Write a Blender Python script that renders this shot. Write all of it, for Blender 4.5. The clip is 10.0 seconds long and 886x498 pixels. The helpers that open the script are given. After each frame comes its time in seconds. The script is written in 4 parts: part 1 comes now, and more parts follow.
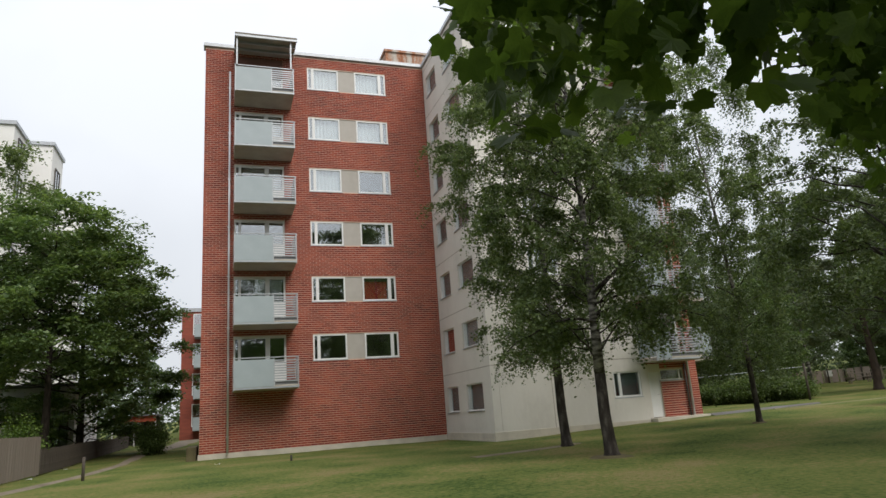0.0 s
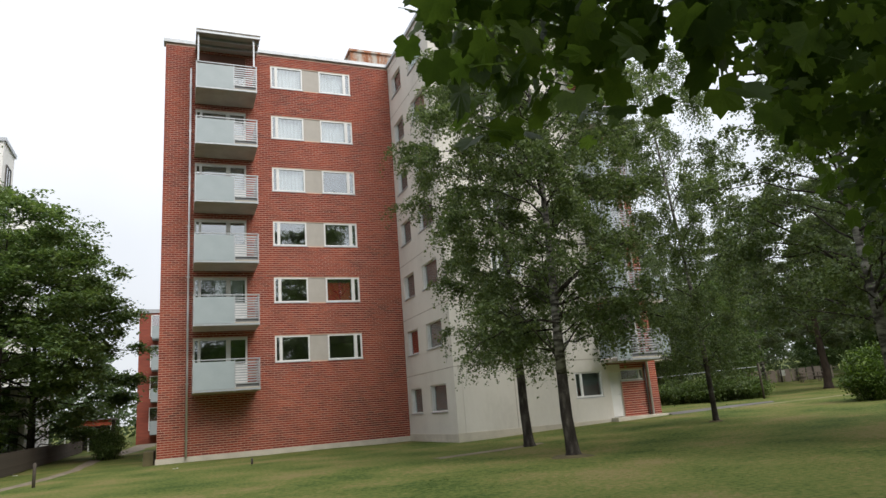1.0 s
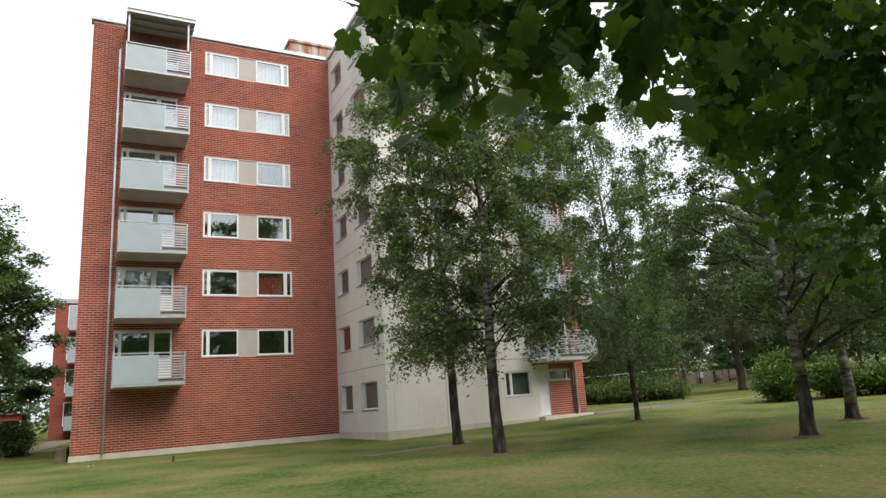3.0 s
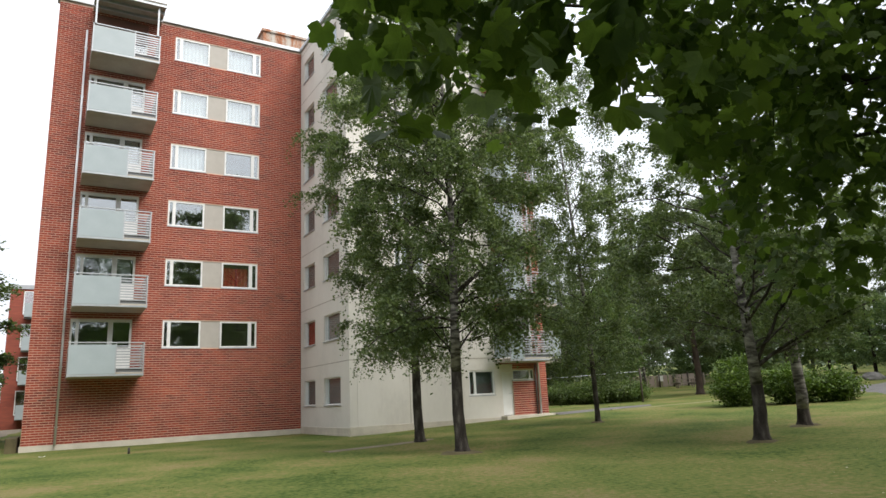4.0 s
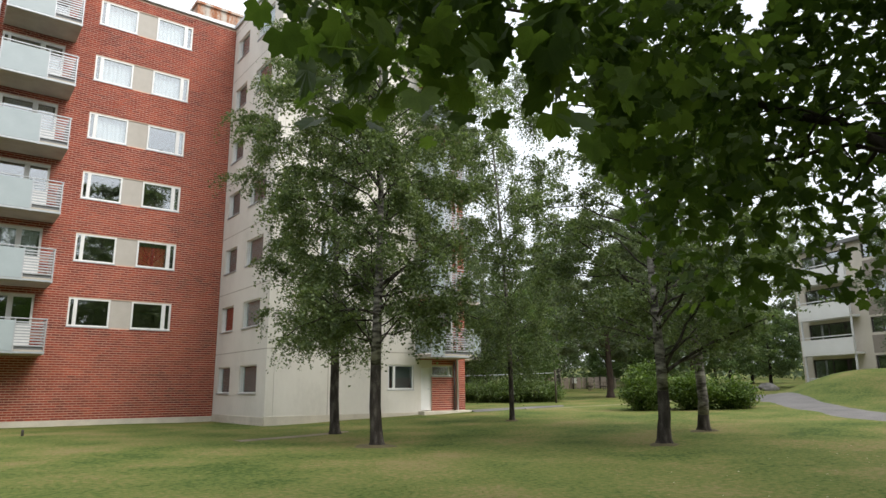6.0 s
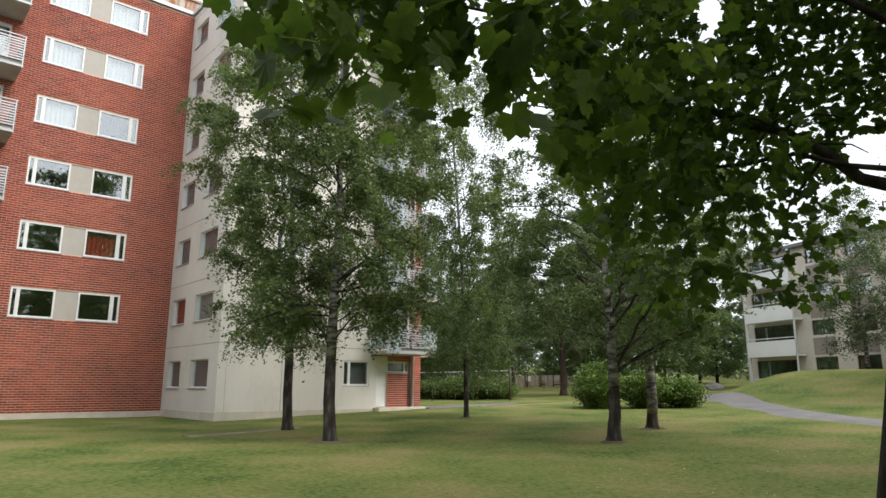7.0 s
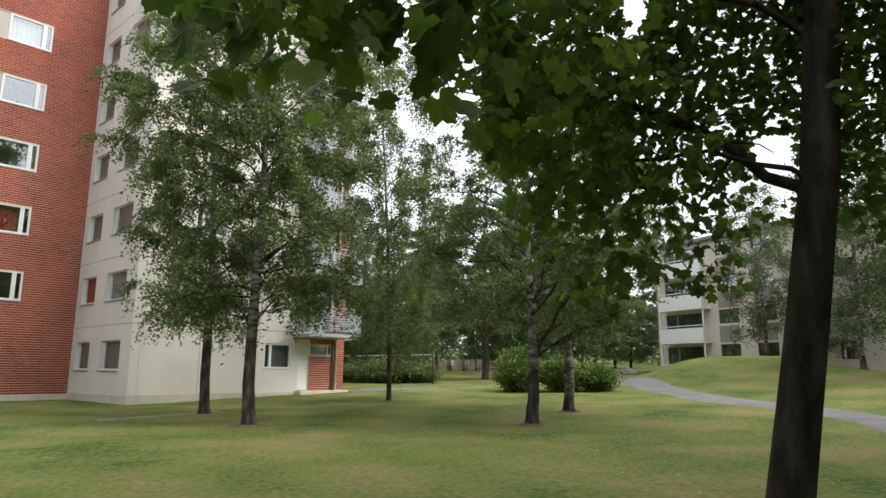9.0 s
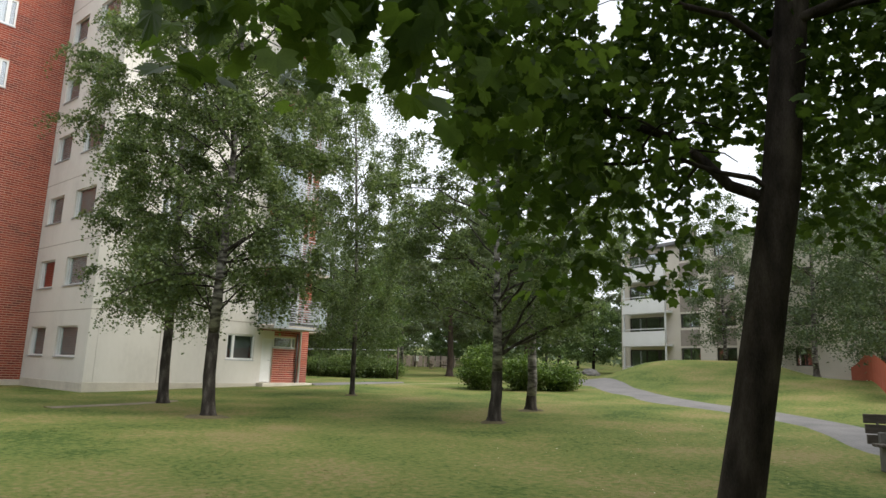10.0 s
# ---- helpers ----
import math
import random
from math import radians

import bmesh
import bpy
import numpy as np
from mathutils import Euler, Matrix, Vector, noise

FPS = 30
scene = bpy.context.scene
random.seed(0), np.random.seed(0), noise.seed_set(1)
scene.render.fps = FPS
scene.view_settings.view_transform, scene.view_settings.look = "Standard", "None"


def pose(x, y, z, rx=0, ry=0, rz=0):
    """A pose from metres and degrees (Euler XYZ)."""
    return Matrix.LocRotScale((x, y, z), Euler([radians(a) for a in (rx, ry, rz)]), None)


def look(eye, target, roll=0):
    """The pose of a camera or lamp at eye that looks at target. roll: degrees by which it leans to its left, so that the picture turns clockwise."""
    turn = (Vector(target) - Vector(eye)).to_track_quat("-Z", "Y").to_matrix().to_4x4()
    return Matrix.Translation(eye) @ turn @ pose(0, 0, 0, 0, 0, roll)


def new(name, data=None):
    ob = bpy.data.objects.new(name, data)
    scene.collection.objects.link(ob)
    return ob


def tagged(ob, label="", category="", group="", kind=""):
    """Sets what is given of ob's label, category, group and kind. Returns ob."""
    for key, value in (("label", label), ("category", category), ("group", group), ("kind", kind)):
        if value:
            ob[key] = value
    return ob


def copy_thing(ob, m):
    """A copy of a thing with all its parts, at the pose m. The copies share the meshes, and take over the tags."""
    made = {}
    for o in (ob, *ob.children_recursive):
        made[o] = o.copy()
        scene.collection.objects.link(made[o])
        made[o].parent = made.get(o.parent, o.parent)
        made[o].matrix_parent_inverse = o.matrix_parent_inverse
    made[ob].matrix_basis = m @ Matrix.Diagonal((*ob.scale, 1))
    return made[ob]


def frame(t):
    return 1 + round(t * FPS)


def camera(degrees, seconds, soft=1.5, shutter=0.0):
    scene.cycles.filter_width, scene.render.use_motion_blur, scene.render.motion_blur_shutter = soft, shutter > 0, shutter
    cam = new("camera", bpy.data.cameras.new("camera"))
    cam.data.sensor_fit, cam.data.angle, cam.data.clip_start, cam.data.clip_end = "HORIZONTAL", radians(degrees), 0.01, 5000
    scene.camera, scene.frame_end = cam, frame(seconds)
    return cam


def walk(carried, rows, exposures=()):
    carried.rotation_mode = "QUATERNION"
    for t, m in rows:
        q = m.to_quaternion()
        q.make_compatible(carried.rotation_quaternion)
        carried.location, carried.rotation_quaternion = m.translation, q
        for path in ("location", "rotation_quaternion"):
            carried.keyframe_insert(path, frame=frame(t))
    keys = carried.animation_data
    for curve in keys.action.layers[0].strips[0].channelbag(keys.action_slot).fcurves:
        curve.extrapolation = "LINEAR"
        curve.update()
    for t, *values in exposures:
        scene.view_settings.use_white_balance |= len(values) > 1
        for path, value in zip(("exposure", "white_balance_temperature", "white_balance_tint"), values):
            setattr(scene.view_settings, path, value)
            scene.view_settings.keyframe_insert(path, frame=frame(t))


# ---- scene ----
cam = camera(67.57, 10.0)
EYE = (-10.572, -31.727, 1.032)
# seconds, tilt, lean, turn: the camera pans to the right and drifts a few centimetres sideways
TURNS = [
    (0, 103.815, 4.005, -18.198),
    (0.5, 103.788, 4.202, -19.773),
    (1, 103.692, 4.440, -21.277),
    (1.5, 103.486, 4.777, -22.809),
    (2, 103.427, 4.853, -24.274),
    (2.5, 103.276, 4.451, -25.626),
    (4, 102.721, 2.665, -30.222),
    (4.5, 102.498, 1.885, -31.717),
    (5, 102.253, 1.383, -33.642),
    (5.5, 102.156, 0.843, -35.210),
    (7, 101.805, -0.191, -40.926),
    (7.5, 101.554, -0.267, -42.145),
    (8, 101.228, -0.237, -43.939),
    (8.5, 100.845, -0.211, -45.723),
    (9, 100.483, -0.483, -47.413),
    (9.5, 100.248, -1.234, -48.928),
    (10, 100.229, -2.037, -50.421),
]
def eye(t):
    """The eye drifts slowly to the right, a little faster towards the end."""
    s = 0.0032 * t + 0.0012 * max(0.0, t - 6.5) ** 2
    return EYE[0] + 0.72 * s, EYE[1] - 0.69 * s, EYE[2]


walk(cam, [(t, pose(*eye(t), rx, ry, rz)) for t, rx, ry, rz in TURNS], [(0.0, -0.38), (1.0, -0.22), (2.5, -0.03), (4.0, 0.16), (5.5, 0.18), (7.0, 0.22), (10.0, 0.31)])

# ---- world, sun ----
world = bpy.data.worlds.new("overcast_sky")
scene.world = world
world.use_nodes = True
wt = world.node_tree
wt.nodes.clear()
w_out = wt.nodes.new("ShaderNodeOutputWorld")
w_bg = wt.nodes.new("ShaderNodeBackground")
w_sky = wt.nodes.new("ShaderNodeTexSky")
w_sky.sky_type = "NISHITA"
w_sky.sun_disc = False
w_sky.sun_elevation, w_sky.sun_rotation = radians(46), radians(172)
w_sky.dust_density, w_sky.air_density = 6.0, 1.0
w_tc = wt.nodes.new("ShaderNodeTexCoord")
w_sep = wt.nodes.new("ShaderNodeSeparateXYZ")
w_ramp = wt.nodes.new("ShaderNodeValToRGB")
w_ramp.color_ramp.elements[0].position, w_ramp.color_ramp.elements[0].color = 0.0, (10.3, 10.7, 11.2, 1)
w_ramp.color_ramp.elements[1].position, w_ramp.color_ramp.elements[1].color = 1.0, (23.0, 23.8, 25.0, 1)
w_mid = w_ramp.color_ramp.elements.new(0.55)
w_mid.color = (13.6, 14.2, 15.2, 1)
w_noise = wt.nodes.new("ShaderNodeTexNoise")
w_noise.inputs["Scale"].default_value, w_noise.inputs["Detail"].default_value = 1.6, 5.0
w_cl = wt.nodes.new("ShaderNodeMapRange")
w_cl.inputs["From Min"].default_value, w_cl.inputs["From Max"].default_value = 0.35, 0.65
w_cl.inputs["To Min"].default_value, w_cl.inputs["To Max"].default_value = 0.72, 0.95
w_mix = wt.nodes.new("ShaderNodeMix")
w_mix.data_type = "RGBA"
wt.links.new(w_tc.outputs["Generated"], w_sep.inputs[0])
wt.links.new(w_sep.outputs["Z"], w_ramp.inputs[0])
wt.links.new(w_tc.outputs["Generated"], w_noise.inputs["Vector"])
wt.links.new(w_noise.outputs[0], w_cl.inputs["Value"])
wt.links.new(w_cl.outputs[0], w_mix.inputs[0])
wt.links.new(w_sky.outputs[0], w_mix.inputs[6])
wt.links.new(w_ramp.outputs[0], w_mix.inputs[7])
wt.links.new(w_mix.outputs[2], w_bg.inputs[0])
w_bg.inputs[1].default_value = 0.1
wt.links.new(w_bg.outputs[0], w_out.inputs[0])

sun = new("sun", bpy.data.lights.new("sun", "SUN"))
sun.data.energy, sun.data.angle, sun.data.color = 2.8, radians(35), (1.0, 0.96, 0.9)
sun.matrix_world = look((13, -34, 38), (0, 0, 0))

# ---- helpers of the scene ----


class Geo:
    """Collects vertices and faces for one mesh."""

    def __init__(self):
        self.v, self.f, self.m = [], [], []

    def box(self, x0, x1, y0, y1, z0, z1, mat=0):
        n = len(self.v)
        self.v += [(x0, y0, z0), (x1, y0, z0), (x1, y1, z0), (x0, y1, z0), (x0, y0, z1), (x1, y0, z1), (x1, y1, z1), (x0, y1, z1)]
        for q in ((0, 3, 2, 1), (4, 5, 6, 7), (0, 1, 5, 4), (1, 2, 6, 5), (2, 3, 7, 6), (3, 0, 4, 7)):
            self.f.append(tuple(n + i for i in q))
            self.m.append(mat)
        return self

    def tube(self, pts, radii, sides=8, mat=0, cap=True):
        """A tapered round bar along pts."""
        n = len(self.v)
        pts = [Vector(p) for p in pts]
        for i, p in enumerate(pts):
            d = (pts[min(i + 1, len(pts) - 1)] - pts[max(i - 1, 0)]).normalized()
            a = d.cross(Vector((0.31, 0.95, 0.05)))
            if a.length < 0.1:
                a = d.cross(Vector((1, 0, 0)))
            a.normalize()
            b = d.cross(a)
            r = radii[i] if hasattr(radii, "__len__") else radii
            for k in range(sides):
                w = 2 * math.pi * k / sides
                self.v.append(tuple(p + a * (r * math.cos(w)) + b * (r * math.sin(w))))
        for i in range(len(pts) - 1):
            for k in range(sides):
                k2 = (k + 1) % sides
                self.f.append((n + i * sides + k, n + i * sides + k2, n + (i + 1) * sides + k2, n + (i + 1) * sides + k))
                self.m.append(mat)
        if cap:
            self.f.append(tuple(n + k for k in range(sides))[::-1])
            self.f.append(tuple(n + (len(pts) - 1) * sides + k for k in range(sides)))
            self.m += [mat, mat]
        return self

    def mesh(self, name, mats, smooth=False, bevel=0.0):
        me = bpy.data.meshes.new(name)
        me.from_pydata(self.v, [], self.f)
        for m in mats if isinstance(mats, (list, tuple)) else [mats]:
            me.materials.append(m)
        if isinstance(mats, (list, tuple)):
            me.polygons.foreach_set("material_index", self.m)
        if bevel:
            bm = bmesh.new()
            bm.from_mesh(me)
            bmesh.ops.recalc_face_normals(bm, faces=bm.faces)
            bmesh.ops.bevel(bm, geom=bm.edges[:], offset=bevel, segments=1, affect="EDGES")
            bm.to_mesh(me)
            bm.free()
        if smooth:
            me.polygons.foreach_set("use_smooth", [True] * len(me.polygons))
        me.update()
        return me


def part(name, geo, material, parent, label="", smooth=False, bevel=0.0):
    """One mesh object under a thing or a part."""
    me = geo if isinstance(geo, bpy.types.Mesh) else geo.mesh(name, material, smooth, bevel)
    ob = new(name, me)
    ob.parent = parent
    if label:
        ob["label"] = label
    return ob


def thing(name, m, label, category, group="", kind=""):
    ob = new(name)
    ob.empty_display_size = 0.2
    ob.matrix_world = m
    return tagged(ob, label, category, group, kind)


def setting(name, geo, material, label, category, smooth=False):
    ob = new(name, geo.mesh(name, material, smooth))
    return tagged(ob, label, category, kind="structure")


def ground_z(x, y):
    """The height of the ground: nearly level lawn, rising to the east and a little to the north."""
    z = -0.28 + 0.032 * max(0.0, x) - 0.008 * max(0.0, -8.0 - y)
    z += 0.014 * max(0.0, y - 2.0)
    u, v = 0.95 * (x - 30.5) + 0.31 * (y + 18.3), -0.31 * (x - 30.5) + 0.95 * (y + 18.3)
    z += 1.45 * math.exp(-((u / 7.5) ** 2) - (v / 5.4) ** 4)
    z += 0.8 * math.exp(-(((x - 25) / 8) ** 2) - ((y + 28.5) / 5) ** 2)
    return z


# ---- materials ----


def material(name, colors, scale=4.0, rough=0.8, metal=0.0, bump=0.0, bump_scale=40.0, detail=6.0, island=0.0, coord="Object", spec=0.4, stretch=(1, 1, 1), fine=0.25, contrast=0.36, fine_scale=14):
    """colors: two or three base colours, mixed by a coarse and a fine noise. island: share of the variation that changes from piece to piece."""
    mat = bpy.data.materials.new(name)
    mat.use_nodes = True
    nt = mat.node_tree
    bsdf = nt.nodes["Principled BSDF"]
    bsdf.inputs["Roughness"].default_value, bsdf.inputs["Metallic"].default_value = rough, metal
    bsdf.inputs["Specular IOR Level"].default_value = spec
    tc = nt.nodes.new("ShaderNodeTexCoord")
    mp = nt.nodes.new("ShaderNodeMapping")
    mp.inputs["Scale"].default_value = stretch
    nt.links.new(tc.outputs[coord], mp.inputs[0])
    n1 = nt.nodes.new("ShaderNodeTexNoise")
    n1.inputs["Scale"].default_value, n1.inputs["Detail"].default_value = scale, detail
    n2 = nt.nodes.new("ShaderNodeTexNoise")
    n2.inputs["Scale"].default_value, n2.inputs["Detail"].default_value = scale * fine_scale, 3
    for n in (n1, n2):
        nt.links.new(mp.outputs[0], n.inputs["Vector"])
    mix = nt.nodes.new("ShaderNodeMix")
    mix.inputs[0].default_value = fine
    nt.links.new(n1.outputs[0], mix.inputs[2])
    nt.links.new(n2.outputs[0], mix.inputs[3])
    value = mix.outputs[0]
    mr = nt.nodes.new("ShaderNodeMapRange")
    mr.inputs["From Min"].default_value, mr.inputs["From Max"].default_value = 0.5 - contrast / 2, 0.5 + contrast / 2
    nt.links.new(value, mr.inputs[0])
    value = mr.outputs[0]
    if island:
        geo, info = nt.nodes.new("ShaderNodeNewGeometry"), nt.nodes.new("ShaderNodeObjectInfo")
        add, fr = nt.nodes.new("ShaderNodeMath"), nt.nodes.new("ShaderNodeMath")
        fr.operation = "FRACT"
        nt.links.new(geo.outputs["Random Per Island"], add.inputs[0])
        nt.links.new(info.outputs["Random"], add.inputs[1])
        nt.links.new(add.outputs[0], fr.inputs[0])
        m2 = nt.nodes.new("ShaderNodeMix")
        m2.inputs[0].default_value = island
        nt.links.new(value, m2.inputs[2])
        nt.links.new(fr.outputs[0], m2.inputs[3])
        value = m2.outputs[0]
    ramp = nt.nodes.new("ShaderNodeValToRGB")
    els = ramp.color_ramp.elements
    while len(els) < len(colors):
        els.new(0.5)
    for i, c in enumerate(colors):
        els[i].position, els[i].color = i / (len(colors) - 1), (*c, 1)
    nt.links.new(value, ramp.inputs[0])
    nt.links.new(ramp.outputs[0], bsdf.inputs["Base Color"])
    if bump:
        n3, bp = nt.nodes.new("ShaderNodeTexNoise"), nt.nodes.new("ShaderNodeBump")
        n3.inputs["Scale"].default_value, n3.inputs["Detail"].default_value = bump_scale, 4
        nt.links.new(mp.outputs[0], n3.inputs["Vector"])
        bp.inputs["Strength"].default_value, bp.inputs["Distance"].default_value = bump, 0.02
        nt.links.new(n3.outputs[0], bp.inputs["Height"])
        nt.links.new(bp.outputs[0], bsdf.inputs["Normal"])
    return mat


def leaf_material(name, colors, translucent=0.35, rough=0.5, spec=0.3):
    mat = material(name, colors, scale=0.9, rough=rough, island=0.6, spec=spec)
    nt = mat.node_tree
    bsdf, out = nt.nodes["Principled BSDF"], nt.nodes["Material Output"]
    tr, mx = nt.nodes.new("ShaderNodeBsdfTranslucent"), nt.nodes.new("ShaderNodeMixShader")
    ramp = [n for n in nt.nodes if n.type == "VALTORGB"][0]
    tint = nt.nodes.new("ShaderNodeMix")
    tint.data_type, tint.blend_type = "RGBA", "MULTIPLY"
    tint.inputs[0].default_value = 1.0
    tint.inputs[7].default_value = (1.25, 1.35, 0.65, 1)
    nt.links.new(ramp.outputs[0], tint.inputs[6])
    nt.links.new(tint.outputs[2], tr.inputs[0])
    mx.inputs[0].default_value = translucent
    nt.links.new(bsdf.outputs[0], mx.inputs[1])
    nt.links.new(tr.outputs[0], mx.inputs[2])
    nt.links.new(mx.outputs[0], out.inputs[0])
    return mat


def glass_material(name, gloss=0.5, tint=(0.8, 0.85, 0.85), power=4.0):
    """A window pane: clear, and mirror-like by the share gloss and towards grazing angles."""
    mat = bpy.data.materials.new(name)
    mat.use_nodes = True
    nt = mat.node_tree
    nt.nodes.clear()
    out = nt.nodes.new("ShaderNodeOutputMaterial")
    mx = nt.nodes.new("ShaderNodeMixShader")
    tr, gl = nt.nodes.new("ShaderNodeBsdfTransparent"), nt.nodes.new("ShaderNodeBsdfGlossy")
    lw, fr, mp = nt.nodes.new("ShaderNodeLayerWeight"), nt.nodes.new("ShaderNodeMath"), nt.nodes.new("ShaderNodeMapRange")
    fr.operation = "POWER"
    fr.inputs[1].default_value = power
    nt.links.new(lw.outputs["Facing"], fr.inputs[0])
    tr.inputs[0].default_value = (*tint, 1)
    gl.inputs["Roughness"].default_value = 0.02
    gl.inputs["Color"].default_value = (0.95, 0.97, 1, 1)
    mp.inputs["To Min"].default_value, mp.inputs["To Max"].default_value = gloss, 1.0
    nt.links.new(fr.outputs[0], mp.inputs[0])
    nt.links.new(mp.outputs[0], mx.inputs[0])
    nt.links.new(tr.outputs[0], mx.inputs[1])
    nt.links.new(gl.outputs[0], mx.inputs[2])
    nt.links.new(mx.outputs[0], out.inputs[0])
    return mat


M_BRICK = material("red_brick", [(0.1, 0.026, 0.022), (0.232, 0.045, 0.03), (0.33, 0.067, 0.038), (0.445, 0.104, 0.056)], scale=0.45, rough=0.85, island=0.5, bump=0.3, bump_scale=60)
M_MORTAR = material("mortar", [(0.54, 0.375, 0.29), (0.66, 0.48, 0.385)], scale=2, rough=0.95, bump=0.2)
M_BRICK_FAR = material("far_brick", [(0.2, 0.055, 0.04), (0.3, 0.08, 0.05)], scale=1.5, rough=0.9, stretch=(1, 1, 6))
M_CONCRETE = material("pale_concrete", [(0.59, 0.56, 0.51), (0.67, 0.637, 0.582), (0.71, 0.677, 0.622)], scale=0.6, rough=0.9, bump=0.15, bump_scale=90, stretch=(1, 1, 0.5))
M_PLINTH = material("plinth_concrete", [(0.47, 0.43, 0.36), (0.64, 0.59, 0.5)], scale=1.5, rough=0.95, bump=0.3)
M_GREYPANEL = material("grey_panel", [(0.4, 0.37, 0.33), (0.45, 0.42, 0.38)], scale=3, rough=0.7)
M_WHITE = material("white_frame", [(0.68, 0.69, 0.68), (0.78, 0.78, 0.77)], scale=3, rough=0.45, spec=0.5)
M_DARKFRAME = material("dark_frame", [(0.05, 0.045, 0.04), (0.09, 0.08, 0.07)], scale=4, rough=0.5)
M_METAL = material("grey_metal", [(0.36, 0.38, 0.4), (0.47, 0.49, 0.51)], scale=3, rough=0.45, metal=0.4)
M_PANEL = material("frosted_panel", [(0.31, 0.36, 0.375), (0.37, 0.42, 0.435)], scale=1.2, rough=0.3, spec=0.5)
M_SLAB = material("balcony_concrete", [(0.32, 0.285, 0.24), (0.44, 0.4, 0.34)], scale=1.2, rough=0.9, bump=0.1)
M_KICK = material("dark_grey_plate", [(0.12, 0.125, 0.13), (0.17, 0.175, 0.18)], scale=2, rough=0.6)
M_BROWN = material("brown_sheet", [(0.13, 0.06, 0.045), (0.18, 0.085, 0.06)], scale=3, rough=0.7)
M_RUST = material("rusty_sheet", [(0.5, 0.48, 0.45), (0.46, 0.4, 0.34), (0.36, 0.14, 0.06), (0.2, 0.07, 0.035)], scale=2.2, rough=0.7, stretch=(1, 1, 0.35))
M_GLASS = glass_material("window_glass", 0.28)
M_GLASS_PLAIN = glass_material("plain_window_glass", 0.05, power=5.5)
M_PIPE = material("pipe_paint", [(0.62, 0.61, 0.63), (0.72, 0.71, 0.73)], scale=2, rough=0.5)
# the dimness of the rooms is put into this grey
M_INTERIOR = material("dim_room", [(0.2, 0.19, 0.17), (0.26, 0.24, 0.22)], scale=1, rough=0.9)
# white of curtains, also standing in for sky mirrored in upper panes
M_CURTAIN_SKY = material("white_curtain_and_mirrored_sky", [(0.68, 0.68, 0.68), (0.74, 0.74, 0.73)], scale=1.5, rough=0.9, stretch=(2, 2, 0.2))
M_BLIND_DARK = material("dark_grey_blind", [(0.13, 0.145, 0.14), (0.19, 0.2, 0.195)], scale=4, rough=0.9, stretch=(1, 1, 12))
M_CURTAIN_R = material("red_curtain", [(0.4, 0.05, 0.03), (0.55, 0.085, 0.045)], scale=6, rough=0.9, stretch=(6, 6, 0.2))
M_CURTAIN_B = material("brown_blind", [(0.27, 0.235, 0.22), (0.35, 0.305, 0.29)], scale=4, rough=0.9, stretch=(1, 1, 12))
M_CURTAIN_G = material("grey_blind", [(0.38, 0.37, 0.36), (0.48, 0.47, 0.46)], scale=4, rough=0.9, stretch=(1, 1, 12))
LAWN = [(0.05, 0.08, 0.019), (0.096, 0.126, 0.032), (0.143, 0.148, 0.045), (0.196, 0.163, 0.072)]
M_GRASS = material("lawn_grass", LAWN, scale=0.42, rough=0.95, bump=1.0, bump_scale=22, detail=12, fine=0.45, spec=0.1, contrast=0.24, fine_scale=24)
M_DRYGRASS = material("dry_grass", [(0.13, 0.14, 0.05), (0.24, 0.21, 0.11)], scale=1.2, rough=0.95, bump=0.6, bump_scale=30)
M_ASPHALT = material("worn_asphalt", [(0.11, 0.105, 0.1), (0.175, 0.165, 0.158)], scale=1.0, rough=0.9, bump=0.3, bump_scale=120)
M_GRAVEL = material("gravel_path", [(0.13, 0.105, 0.075), (0.24, 0.2, 0.15)], scale=1.6, rough=0.95, bump=0.5, bump_scale=60)
M_BIRCH = material("birch_bark", [(0.02, 0.018, 0.016), (0.06, 0.053, 0.047), (0.24, 0.225, 0.205), (0.4, 0.38, 0.35)], scale=3.2, rough=0.9, bump=0.6, bump_scale=18, stretch=(1, 1, 3.0), detail=5)
M_BIRCHLOW = material("dark_birch_bark", [(0.018, 0.015, 0.013), (0.05, 0.043, 0.037), (0.15, 0.135, 0.12)], scale=6, rough=0.95, spec=0.15, bump=1.0, bump_scale=22, stretch=(1, 1, 0.35))
M_BARK = material("maple_bark", [(0.012, 0.01, 0.008), (0.036, 0.029, 0.024), (0.075, 0.062, 0.052)], scale=9, rough=0.95, spec=0.12, bump=1.0, bump_scale=22, stretch=(1, 1, 0.3))
M_PINEBARK = material("pine_bark", [(0.04, 0.03, 0.025), (0.1, 0.072, 0.058)], scale=5, rough=0.95, bump=0.8, bump_scale=16, stretch=(1, 1, 0.4))
M_LEAF_BIRCH = leaf_material("birch_leaves", [(0.062, 0.092, 0.042), (0.125, 0.168, 0.077), (0.245, 0.295, 0.145)], 0.4, 0.38)
M_LEAF_MAPLE = leaf_material("maple_leaves", [(0.036, 0.062, 0.017), (0.072, 0.115, 0.028), (0.16, 0.23, 0.055)], 0.52, 0.5, 0.16)
# partly lightened for haze, since distant trees share these leaves
M_LEAF_LINDEN = leaf_material("linden_leaves", [(0.06, 0.102, 0.043), (0.12, 0.18, 0.075), (0.25, 0.315, 0.13)], 0.38, 0.5)
M_LEAF_HEDGE = leaf_material("hedge_leaves", [(0.05, 0.085, 0.027), (0.1, 0.15, 0.045), (0.18, 0.24, 0.075)], 0.35, 0.5)
